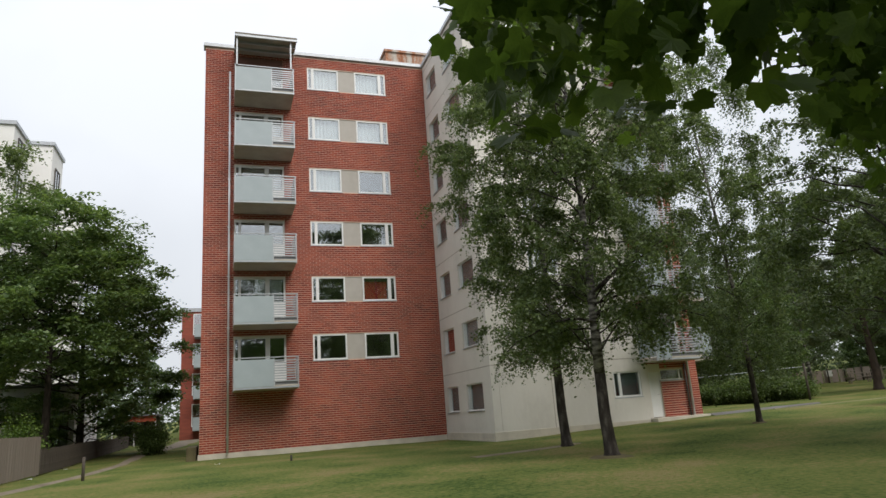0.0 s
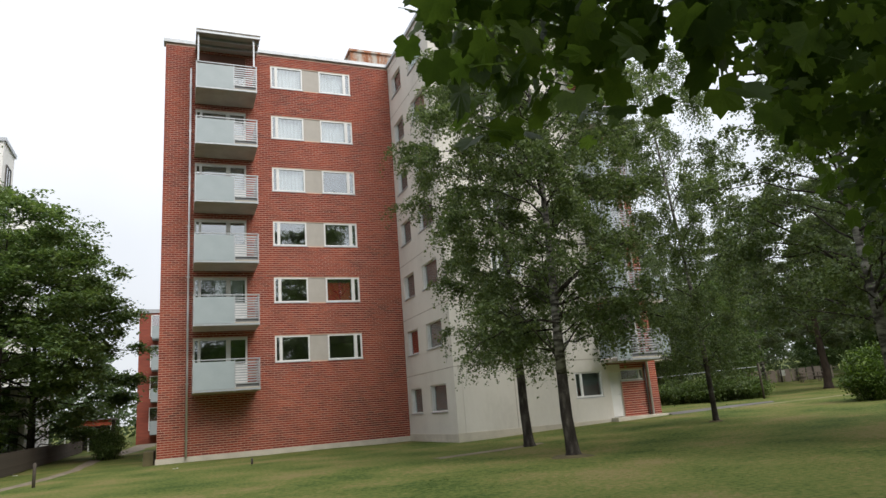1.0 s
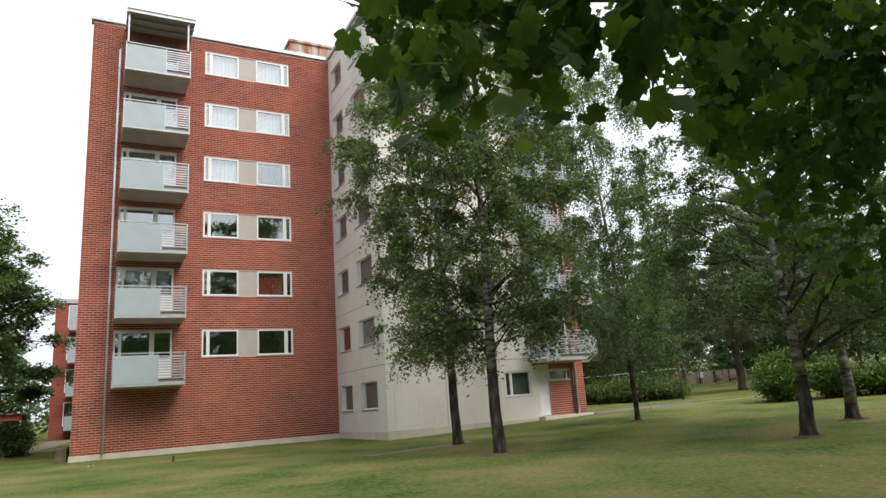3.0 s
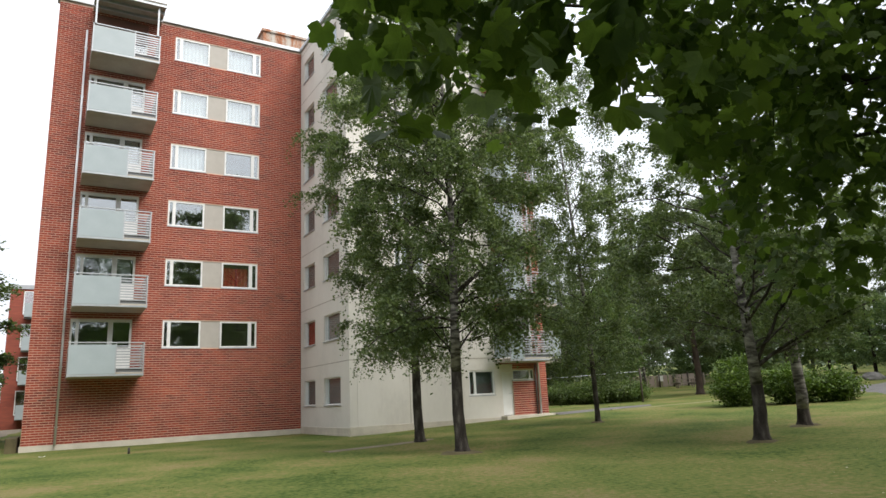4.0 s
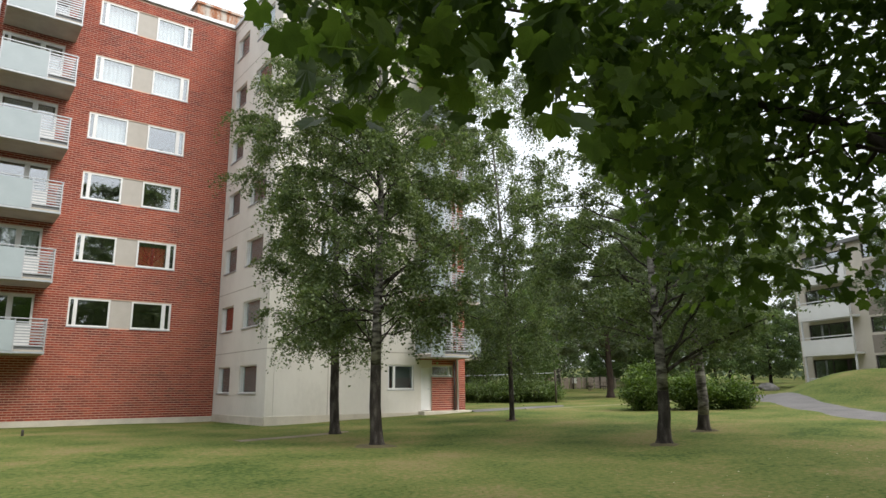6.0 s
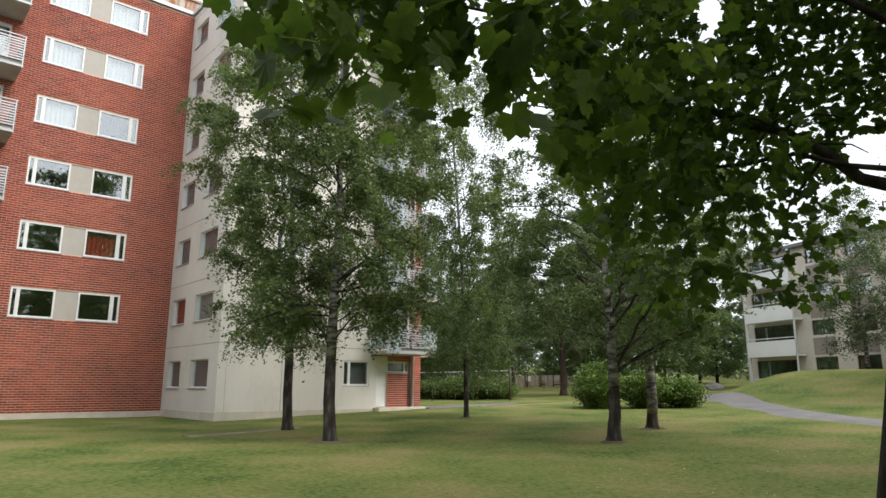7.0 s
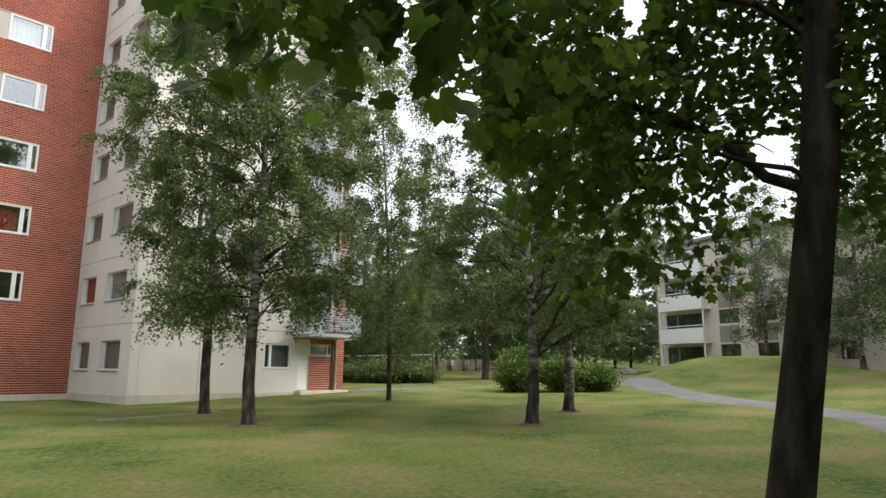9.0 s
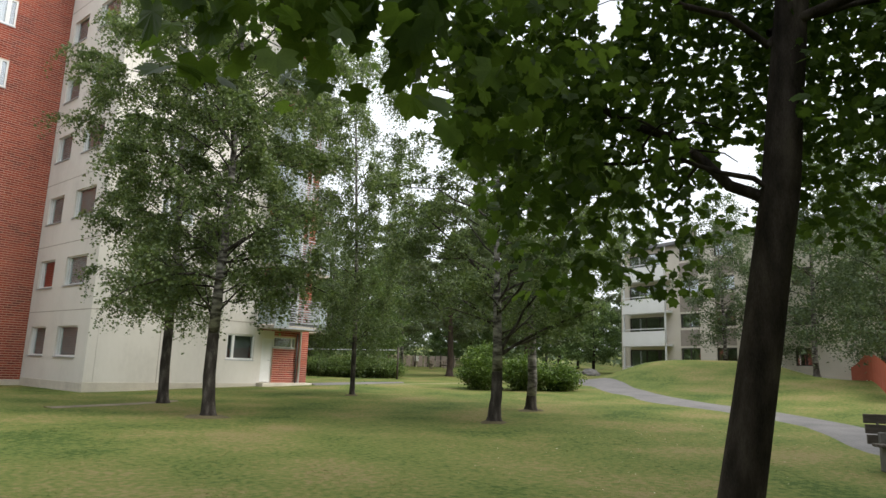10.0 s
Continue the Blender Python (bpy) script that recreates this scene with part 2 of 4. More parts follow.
M_LEAF_BUSH = leaf_material("bush_leaves", [(0.04, 0.075, 0.016), (0.09, 0.145, 0.028), (0.18, 0.25, 0.05)], 0.35, 0.5)
# needle colour is raised to carry the haze of distance
M_NEEDLE = leaf_material("pine_needles", [(0.09, 0.118, 0.075), (0.17, 0.2, 0.125)], 0.35, 0.6)
M_WOODGREY = material("weathered_boards", [(0.2, 0.165, 0.14), (0.3, 0.255, 0.22)], scale=2, rough=0.9, stretch=(6, 6, 0.5), island=0.4, bump=0.2)
# dark wood of bench and posts; also paints shade on the low fence
M_WOOD_DARK_SHADED = material("dark_and_shaded_wood", [(0.06, 0.05, 0.04), (0.12, 0.1, 0.085)], scale=4, rough=0.85, stretch=(1, 6, 6))
M_REDWOOD = material("red_painted_boards", [(0.33, 0.07, 0.035), (0.42, 0.1, 0.05)], scale=3, rough=0.8, island=0.3)
M_BROWNWOOD = material("red_brown_boards", [(0.34, 0.27, 0.24), (0.46, 0.38, 0.34)], scale=3, rough=0.85, island=0.4)
M_WHITEWALL = material("white_render", [(0.72, 0.71, 0.68), (0.8, 0.795, 0.77)], scale=0.8, rough=0.9, bump=0.1)
M_BEIGEWALL = material("beige_render", [(0.55, 0.5, 0.42), (0.63, 0.58, 0.49)], scale=0.8, rough=0.9, bump=0.1)
M_TAUPE = material("taupe_panel", [(0.25, 0.215, 0.18), (0.31, 0.27, 0.23)], scale=1.5, rough=0.85)
M_STONE = material("grey_stone", [(0.1, 0.095, 0.085), (0.21, 0.2, 0.185)], scale=2.5, rough=0.9, bump=0.6, bump_scale=12)
M_PETAL = material("faded_petal", [(0.4, 0.36, 0.25), (0.55, 0.5, 0.36)], scale=4, rough=0.8)
M_LEAF_FAR = leaf_material("far_birch_leaves", [(0.06, 0.088, 0.05), (0.105, 0.142, 0.082), (0.19, 0.235, 0.135)], 0.35, 0.45)
# haze over the far woods is mixed into these greens
M_FARWOOD = leaf_material("far_foliage", [(0.06, 0.09, 0.05), (0.1, 0.14, 0.075), (0.15, 0.2, 0.11)], 0.25, 0.6)
M_SOIL = material("bare_soil", [(0.05, 0.04, 0.022), (0.09, 0.075, 0.036), (0.13, 0.11, 0.055)], scale=2.5, rough=0.95, bump=0.6, bump_scale=30)
M_ROOF = material("roof_felt", [(0.12, 0.12, 0.12), (0.2, 0.2, 0.2)], scale=2, rough=0.9)

# ---- ground ----


def sheet(xs, ys, lift, keep=None):
    g = Geo()
    n = len(ys)
    for x in xs:
        for y in ys:
            g.v.append((x, y, ground_z(x, y) + lift(x, y)))
    for i in range(len(xs) - 1):
        for j in range(n - 1):
            g.f.append((i * n + j, (i + 1) * n + j, (i + 1) * n + j + 1, i * n + j + 1))
            g.m.append(0)
    return g


def spaced(lo, a, b, hi, step):
    """Coordinates that are close between a and b and wide apart beyond."""
    mid = list(np.arange(a, b + 0.01, step))
    low = [a - (a - lo) * (k / 8) ** 2.5 for k in range(8, 0, -1)]
    high = [b + (hi - b) * (k / 8) ** 2.5 for k in range(1, 9)]
    return low + mid + high


setting("ground", sheet(spaced(-900, -30, 60, 900, 0.75), spaced(-900, -45, 40, 900, 0.75), lambda x, y: 0.03 * noise.noise((x * 0.35, y * 0.35, 0)) + 0.012 * noise.noise((x * 1.7, y * 1.7, 3))), M_GRASS, "mown summer lawn with dry yellowish patches", "lawn", True)


def ribbon(centre, widths, lift=0.035):
    """A strip that follows the ground along a centre line."""
    g = Geo()
    pts = []
    for i in range(len(centre) - 1):
        for k in range(10):
            u = k / 10
            p0, p1, p2, p3 = (Vector(centre[max(0, min(len(centre) - 1, i + o))]) for o in (-1, 0, 1, 2))
            q = 0.5 * (2 * p1 + (p2 - p0) * u + (2 * p0 - 5 * p1 + 4 * p2 - p3) * u * u + (3 * p1 - p0 - 3 * p2 + p3) * u**3)
            pts.append((q, widths[i] * (1 - u) + widths[i + 1] * u))
    pts.append((Vector(centre[-1]), widths[-1]))
    for i, (p, w) in enumerate(pts):
        d = (pts[min(i + 1, len(pts) - 1)][0] - pts[max(i - 1, 0)][0]).normalized()
        s = Vector((-d.y, d.x))
        for k in range(5):
            q = p + s * (w * (k / 4 - 0.5) * (1 + 0.04 * noise.noise((p.x, p.y, k))))
            g.v.append((q.x, q.y, ground_z(q.x, q.y) + lift + (0.0 if 0 < k < 4 else -0.05)))
    for i in range(len(pts) - 1):
        for k in range(4):
            a = i * 5 + k
            g.f.append((a, a + 5, a + 6, a + 1))
            g.m.append(0)
    return g


setting("pavement_park", ribbon([(-3, -36), (3.6, -31.7), (9.4, -28.4), (12.2, -25.6), (14.2, -22.8), (18.2, -18.7), (25.6, -12.6), (33.5, -7.0), (46, -1)], [2.0, 2.0, 2.0, 2.0, 2.0, 2.0, 2.0, 2.0, 2.0]), M_ASPHALT, "curving worn asphalt footpath through the lawn", "footpath", True)
setting("pavement_entrance", ribbon([(10.25, -6.2), (11.8, -6.5), (13.6, -6.9), (15.4, -7.6)], [1.6, 1.5, 1.1, 0.4], 0.05), M_ASPHALT, "grey asphalt path leading to the house entrance", "footpath", True)
setting("pavement_worn", ribbon([(12.6, -7.8), (15.2, -8.9), (18.4, -9.6), (22.5, -9.8), (27, -10.6)], [0.3, 0.55, 0.6, 0.5, 0.3], 0.025), M_DRYGRASS, "trodden strip of pale dry grass across the lawn", "soil strip", True)
setting("pavement_gravel", ribbon([(-17, -12.5), (-15.9, -9.3), (-15.15, -4.8), (-14.7, 3), (-14.6, 11.6), (-13.5, 21), (-12.8, 33)], [0.5, 0.5, 0.45, 0.55, 0.9, 1.6, 2.2], 0.04), M_GRAVEL, "narrow trodden gravel path along the fence", "footpath", True)
setting("pavement_slabs", ribbon([(-3.6, -13.0), (-1.5, -12.4), (0.6, -11.6)], [0.5, 0.55, 0.5], 0.03), M_GRAVEL, "short strip of bare sandy soil in the lawn", "soil strip", True)


def soil_patch(x, y, rad, seed):
    """A ragged patch of bare soil round the foot of a tree."""
    g = Geo()
    g.v.append((x, y, ground_z(x, y) + 0.05))
    n = 28
    for ring in (0.55, 1.0):
        for i in range(n):
            a = 2 * math.pi * i / n
            q = rad * ring * (1 + 0.45 * noise.noise((math.cos(a) * 1.4 + seed, math.sin(a) * 1.4, ring)))
            u, v = x + q * math.cos(a) * 1.3, y + q * math.sin(a)
            g.v.append((u, v, ground_z(u, v) + (0.045 if ring < 1 else -0.02) + 0.03 * noise.noise((u * 0.35, v * 0.35, 0))))
    for i in range(n):
        j = (i + 1) % n
        g.f += [(0, 1 + i, 1 + j), (1 + i, 1 + n + i, 1 + n + j, 1 + j)]
        g.m += [0, 0]
    setting("soil", g, M_SOIL, "bare brown soil round the foot of a birch", "soil", True)


for i, (x, y, q) in enumerate([(-1.3, -16.7, 0.55), (3.75, -21.7, 0.36), (7.4, -20.5, 0.42), (7.0, -12.85, 0.25)]):
    soil_patch(x, y, q, i * 7)

# ---- the apartment building ----
H = 2.8
ROOF_Z = 19.65
building = thing("apartment_building", pose(0, 0, 0), "seven-storey apartment building of red brick and pale concrete with balconies", "building")


def wall_with_openings(lo, hi, z0, z1, holes):
    """Cells (a0, a1, z0, z1) that fill a wall but for its rectangular holes (a0, a1, z0, z1)."""
    zs = sorted({z0, z1, *(h[2] for h in holes), *(h[3] for h in holes)})
    cells = []
    for b0, b1 in zip(zs, zs[1:]):
        if b1 - b0 < 1e-6:
            continue
        cut = sorted((h[0], h[1]) for h in holes if h[2] < b1 - 1e-6 and h[3] > b0 + 1e-6)
        a = lo
        for h0, h1 in cut:
            if h0 > a:
                cells.append((a, h0, b0, b1))
            a = max(a, h1)
        if a < hi:
            cells.append((a, hi, b0, b1))
    return cells


# brick facade in the plane y = 0, with its openings
PAIR = [(-6.35, -2.18, 3.80 + H * k, 5.01 + H * k) for k in range(6)]
DOORS = [(-9.95, -7.6, 2.72 + H * k, 5.02 + H * k) for k in range(6)]
wall = Geo()
for a0, a1, b0, b1 in wall_with_openings(-11.35, 0.0, -0.05, ROOF_Z, PAIR + DOORS):
    wall.box(a0, a1, 0.02, 0.36, b0, b1)
brick_wall = part("wall", wall, M_MORTAR, building, "red brick facade with recessed mortar joints")
g = Geo()
g.box(-11.4, 0, -0.03, 0.4, -0.7, -0.054)
part("plinth", g, M_PLINTH, building, "pale concrete plinth", bevel=0.01)

g = Geo()  # the other outer walls, floors and roof, which close the building
g.box(-11.35, -11.0, 0.37, 14, -0.05, ROOF_Z)
g.box(-11.35, 10.2, 14, 14.3, -0.05, ROOF_Z)
g.box(9.85, 10.2, -5.75, 13.99, -0.05, ROOF_Z)
part("outer_wall", g, M_BRICK_FAR, building)
# unseen floors and partitions, added so the panes look into dark rooms
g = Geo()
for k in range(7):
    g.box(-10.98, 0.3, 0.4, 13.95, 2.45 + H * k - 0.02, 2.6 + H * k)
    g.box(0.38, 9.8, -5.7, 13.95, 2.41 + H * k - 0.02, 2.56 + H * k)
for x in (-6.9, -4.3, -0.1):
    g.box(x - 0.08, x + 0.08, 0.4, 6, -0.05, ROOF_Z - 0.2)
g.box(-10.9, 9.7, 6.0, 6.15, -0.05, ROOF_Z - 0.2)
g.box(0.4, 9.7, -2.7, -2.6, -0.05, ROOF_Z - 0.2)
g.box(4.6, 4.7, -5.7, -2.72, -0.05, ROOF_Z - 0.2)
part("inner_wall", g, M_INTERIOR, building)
g = Geo()
g.box(-11.3, 10.1, 0.05, 14.2, ROOF_Z - 0.15, ROOF_Z - 0.02)
g.box(0.05, 10.1, -6.0, 0.049, ROOF_Z - 0.15, ROOF_Z - 0.02)
part("roof", g, M_ROOF, building)
g = Geo()
g.box(-11.45, 0.0, -0.1, 0.45, ROOF_Z + 0.01, ROOF_Z + 0.2)
g.box(-0.1, 0.4, -6.25, -0.11, ROOF_Z + 0.01, ROOF_Z + 0.2)
g.box(0.41, 10.3, -6.25, -5.7, ROOF_Z + 0.01, ROOF_Z + 0.2)
part("fascia", g, M_METAL, building, "pale grey sheet-metal roof edge", bevel=0.01)
g = Geo()
g.box(-1.2, 1.9, 3.2, 6.2, ROOF_Z, 22.42)
g.box(-1.3, 2.0, 3.1, 6.3, 22.421, 22.56)
hatch = part("roof_hatch", g, M_RUST, building, "rust-stained sheet-metal plant box on the roof")
for k in range(7):
    part("rib", Geo().box(-0.75 + k * 0.42, -0.71 + k * 0.42, 3.16, 3.199, 20.2, 22.2), M_RUST, hatch)


def brick_cells(x0, x1, z0, z1, holes):
    """Bricks of running bond: (x0, x1, z0, z1)."""
    out = []
    pitch, course, joint, head = 0.30, 0.1, 0.03, 0.017
    rows = int((z1 - z0) / course)
    for r in range(rows):
        z = z0 + r * course
        x = x0 - (0.5 * pitch if r % 2 else 0.0)
        while x < x1 - 0.02:
            a, b = max(x, x0) + head / 2, min(x + pitch, x1) - head / 2
            x += pitch
            if b - a < 0.03:
                continue
            spans = [(a, b)]
            for h0, h1, h2, h3 in holes:
                if z + course > h2 + 0.02 and z < h3 - 0.02:
                    spans = [s for u, v in spans for s in ((u, min(v, h0 - 0.01)), (max(u, h1 + 0.01), v)) if s[1] - s[0] > 0.012]
            out += [(u, v, z + joint / 2, z + course - joint / 2) for u, v in spans]
    return out


def window(parent, name, w, h, lights, wx, depth=0.1, frame_mat=None, bar=0.07, sill=True, label="", glass=None):
    """A window in its local x-z plane facing -y, lower left corner at the origin of wx. lights: list of (a0, a1) shares that are glazed."""
    frame_mat = frame_mat or M_WHITE
    ob = new(name)
    ob.empty_display_size = 0.1
    ob.parent = parent
    ob.matrix_world = wx
    if label:
        ob["label"] = label
    g = Geo()
    g.box(0, w, 0, depth, 0, bar)
    g.box(0, w, 0, depth, h - bar, h)
    g.box(0, bar, 0, depth, bar, h - bar)
    g.box(w - bar, w, 0, depth, bar, h - bar)
    for (a0, a1), (b0, b1) in zip(lights, lights[1:]):
        g.box(a1, b0, 0.002, depth, bar, h - bar)
    part("window_frame", g, frame_mat, ob)
    for a0, a1 in lights:
        p = part("pane", Geo().box(max(a0, bar), min(a1, w - bar), depth * 0.5, depth * 0.5 + 0.008, bar, h - bar), glass or M_GLASS, ob)
        p.visible_shadow = False
    if sill:
        part("sill", Geo().box(-0.03, w + 0.03, -0.05, 0.02, -0.045, -0.003), M_METAL, ob)
    return ob


# white sheets in the top rows stand in for sky mirrored in the panes
CURTAINS_LEFT = [None, None, None, M_CURTAIN_SKY, M_CURTAIN_SKY, M_CURTAIN_SKY]
CURTAINS_RIGHT = [None, M_CURTAIN_R, None, None, M_CURTAIN_SKY, M_CURTAIN_SKY]
for k in range(6):
    z = 3.80 + H * k
    window(building, "window", 1.62, 1.21, [(0.06, 0.2), (0.34, 1.56)], pose(-6.35, 0.03, z))
    window(building, "window", 1.68, 1.21, [(0.06, 1.28), (1.44, 1.6)], pose(-3.86, 0.03, z))
    part("infill_panel", Geo().box(-4.725, -3.865, 0.05, 0.2, z, z + 1.21), M_GREYPANEL, building, "beige infill panel between two windows", bevel=0.008)
    for x, mat in ((-6.0, CURTAINS_LEFT[k]), (-3.8, CURTAINS_RIGHT[k])):
        if mat:
            g = Geo()
            n = 22
            for i in range(n + 1):
                u = x + 1.2 * i / n
                g.v += [(u, 0.24 + 0.03 * math.sin(i * 1.9), z + 0.05), (u, 0.24 + 0.03 * math.sin(i * 1.9), z + (1.0 if mat is M_CURTAIN_R else 1.2))]
            for i in range(n):
                g.f.append((2 * i, 2 * i + 2, 2 * i + 3, 2 * i + 1))
                g.m.append(0)
            part("curtain", g, mat, building)
    # balcony door and its window
    d = new("balcony_door")
    d.empty_display_size = 0.1
    d.parent = building
    d.matrix_world = pose(-9.95, 0.05, 2.72 + H * k)
    g = Geo()
    for a0, a1 in ((0, 0.08), (0.2, 0.32), (1.42, 1.62), (2.27, 2.35)):
        g.box(a0, a1, 0, 0.1, 0, 2.3)
    g.box(0.08, 2.27, 0.003, 0.1, 2.18, 2.3)
    g.box(0.08, 1.62, 0.003, 0.1, 0.0, 0.85)
    g.box(1.62, 2.27, 0.003, 0.1, 0.0, 1.1)
    part("door_frame", g, M_WHITE, d)
    for a0, a1, b0 in ((0.08, 0.2, 0.85), (0.32, 1.42, 0.85), (1.62, 2.27, 1.1)):
        p = part("pane", Geo().box(a0, a1, 0.05, 0.058, b0, 2.18), M_GLASS, d)
        p.visible_shadow = False
    if k in (1, 3, 4):
        part("curtain", Geo().box(0.95 if k == 1 else 0.4, 2.2, 0.24, 0.25, 0.2, 2.2), M_CURTAIN_SKY, d, "white curtain")


def balcony(m, depth=1.7, w=2.75, glazed=0.61):
    """A slab with a frosted parapet panel, a railing of level bars and a handrail. Local x along the wall, -y outwards, z from the slab's underside."""
    b = new("balcony")
    b.empty_display_size = 0.2
    b.parent = building
    b.matrix_world = m
    part("slab", Geo().box(0, w, -depth, 0.0, 0.0, 0.17), M_SLAB, b, "grey concrete slab", bevel=0.015)
    part("slab_edge", Geo().box(-0.01, w + 0.01, -depth - 0.03, -depth - 0.002, 0.03, 0.1), M_METAL, b)
    gx = w * glazed
    part("parapet_panel", Geo().box(0.03, gx, -depth - 0.025, -depth - 0.005, 0.11, 1.28), M_PANEL, b, "pale blue-grey frosted panel", bevel=0.004)
    part("side_panel", Geo().box(0.0, 0.02, -depth, -0.06, 0.2, 1.28), M_PANEL, b)
    for i in range(9):
        z = 0.3 + i * 0.112
        part("rail_bar", Geo().box(gx + 0.02, w - 0.03, -depth - 0.03, -depth - 0.005, z, z + 0.05), M_METAL, b)
        part("rail_bar", Geo().box(w - 0.03, w - 0.005, -depth, -0.05, z, z + 0.05), M_METAL, b)
    for x in (0.0, gx - 0.005, w - 0.04):
        part("post", Geo().box(x, x + 0.04, -depth - 0.035, -depth + 0.012, 0.0, 1.34), M_METAL, b)
    part("kick_plate", Geo().box(gx + 0.05, w - 0.05, -depth + 0.02, -depth + 0.04, 0.13, 0.3), M_KICK, b, "dark grey kick plate")
    part("handrail", Geo().box(-0.02, w + 0.02, -depth - 0.04, -depth + 0.02, 1.341, 1.385), M_METAL, b, bevel=0.005)
    part("side_handrail", Geo().box(w - 0.04, w, -depth + 0.03, -0.02, 1.341, 1.385), M_METAL, b)
    return b


for k in range(6):
    balcony(pose(-9.98, 0, 2.5 + H * k))
g = Geo()
for i in range(26):
    x = -10.0 + i * 0.115
    g.box(x, x + 0.06, -1.95, 0.0, 19.41, 19.445)
g.box(-10.0, -7.05, -1.95, 0.0, 19.45, 19.48)
part("canopy", g, M_SLAB, building, "ribbed sheet-metal canopy over the top balcony")
g = Geo()
for y in (-1.93, -1.3, -0.65):
    g.box(-10.0, -7.05, y, y + 0.08, 19.29, 19.406)
for x in (-9.93, -7.4):
    g.box(x, x + 0.07, -1.8, -1.73, 17.85, 19.28)
part("canopy_frame", g, M_METAL, building)
part("brown_cladding", Geo().box(-9.95, -7.6, -0.015, 0.0, 18.2, 19.27), M_BROWN, building, "dark brown board above the top balcony door")
g = Geo().tube([(-10.18, -0.14, -0.1), (-10.18, -0.14, 18.3)], 0.046, 10)
for k in range(8):
    g.box(-10.25, -10.11, -0.16, 0.0, 0.6 + k * 2.4, 0.64 + k * 2.4)
part("downpipe", g, M_PIPE, building, "pale grey rainwater pipe", True)

# takes the same dark brown as the soil patches
part("stair_side_wall", Geo().box(-11.86, -11.46, -0.2, 3.4, -0.6, 0.3), M_SOIL, building, "low dark brown wall at the corner", bevel=0.02)

# pale concrete wing: side wall in the plane x = 0, front wall in the plane y = -6.12
COL = [(-2.05, -0.5), (-5.15, -3.2)]
HW = 2.768  # storey height of the wing
HOLES_SIDE = [(c0, c1, 0.98 + HW * k, 2.14 + HW * k) for k in range(7) for c0, c1 in COL]
g = Geo()
for a0, a1, b0, b1 in wall_with_openings(-6.12, -0.001, -0.26, ROOF_Z, HOLES_SIDE):
    g.box(0.0, 0.34, a0, a1, b0, b1)
side_wall = part("wall", g, M_CONCRETE, building, "pale concrete panel wall with small windows")
FRONT_HOLES = [(5.75, 7.15, 1.1, 2.2), (7.56, 8.2, 0.12, 2.1), (8.2, 9.45, 1.72, 2.2)]
UP = [(7.3, 9.5, 2.72 + H * k, 4.95 + H * k) for k in range(6)]
BRICK_HOLES = [(7.41, 8.2, 0.05, 2.46), FRONT_HOLES[2]] + UP
MID = [(2.2, 3.7, 3.8 + H * k, 5.0 + H * k) for k in range(6)]
g = Geo()
for a0, a1, b0, b1 in wall_with_openings(0.35, 7.4, -0.26, ROOF_Z, FRONT_HOLES[:1] + MID) + [(7.4, 7.56, -0.1, 2.45), (7.56, 8.19, 2.1, 2.45)]:
    g.box(a0, a1, -6.12, -5.78, b0, b1)
g.box(0.0, 0.34, -6.119, -6.1205, -0.25, -0.24)
part("wall", g, M_CONCRETE, building, "pale concrete front wall")
g = Geo()
for a0, a1, b0, b1 in wall_with_openings(7.41, 10.2, 0.05, ROOF_Z, BRICK_HOLES):
    g.box(a0, a1, -6.10, -5.76, b0, b1)
front_brick = part("wall", g, M_MORTAR, building, "red brick corner beside the entrance")
g = Geo()
g.box(-0.02, 7.4, -6.14, -6.121, -0.6, 0.08)
g.box(-0.02, -0.001, -6.14, -0.04, -0.6, 0.05)
g.box(7.41, 10.2, -6.6, -5.8, -0.5, 0.118)
part("plinth", g, M_PLINTH, building, "pale concrete plinth and entrance step", bevel=0.01)
g = Geo()
for k in range(7):
    z = 2.73 + HW * k
    g.box(-0.004, 0.0, -6.12, -0.02, z, z + 0.035)
    g.box(0.0, 7.4, -6.124, -6.12, z, z + 0.035)
for x in (2.74, 5.2):
    g.box(x, x + 0.03, -6.124, -6.12, -0.25, 2.7)
part("panel_joint", g, M_SLAB, building, "dark sealed joints between concrete panels")
for k in range(7):
    for c, (c0, c1) in enumerate(COL):
        w = window(building, "window", c1 - c0, 1.16, [(0.05, 0.2), (0.27, c1 - c0 - 0.05)], pose(0.06, c1, 0.98 + HW * k, 0, 0, -90), depth=0.09, sill=False, bar=0.05, glass=M_GLASS_PLAIN)
        part("sill", Geo().box(-0.03, c1 - c0 + 0.03, -0.11, 0.0, -0.045, -0.003), M_METAL, w)
        mat = M_CURTAIN_R if (k, c) == (1, 0) else M_CURTAIN_G if (k, c) in ((1, 1), (6, 1)) else M_CURTAIN_B
        part("blind", Geo().box(0.06, c1 - c0 - 0.06, 0.1, 0.11, 0.05, 1.11), mat, w)
w = window(building, "window", 1.4, 1.1, [(0.07, 0.28), (0.4, 1.33)], pose(5.75, -6.08, 1.1), glass=M_GLASS_PLAIN)
part("blind", Geo().box(0.08, 1.32, 0.2, 0.21, 0.05, 1.06), M_BLIND_DARK, w)
window(building, "window", 1.25, 0.48, [(0.06, 1.0), (1.08, 1.19)], pose(8.2, -6.07, 1.72), bar=0.05)
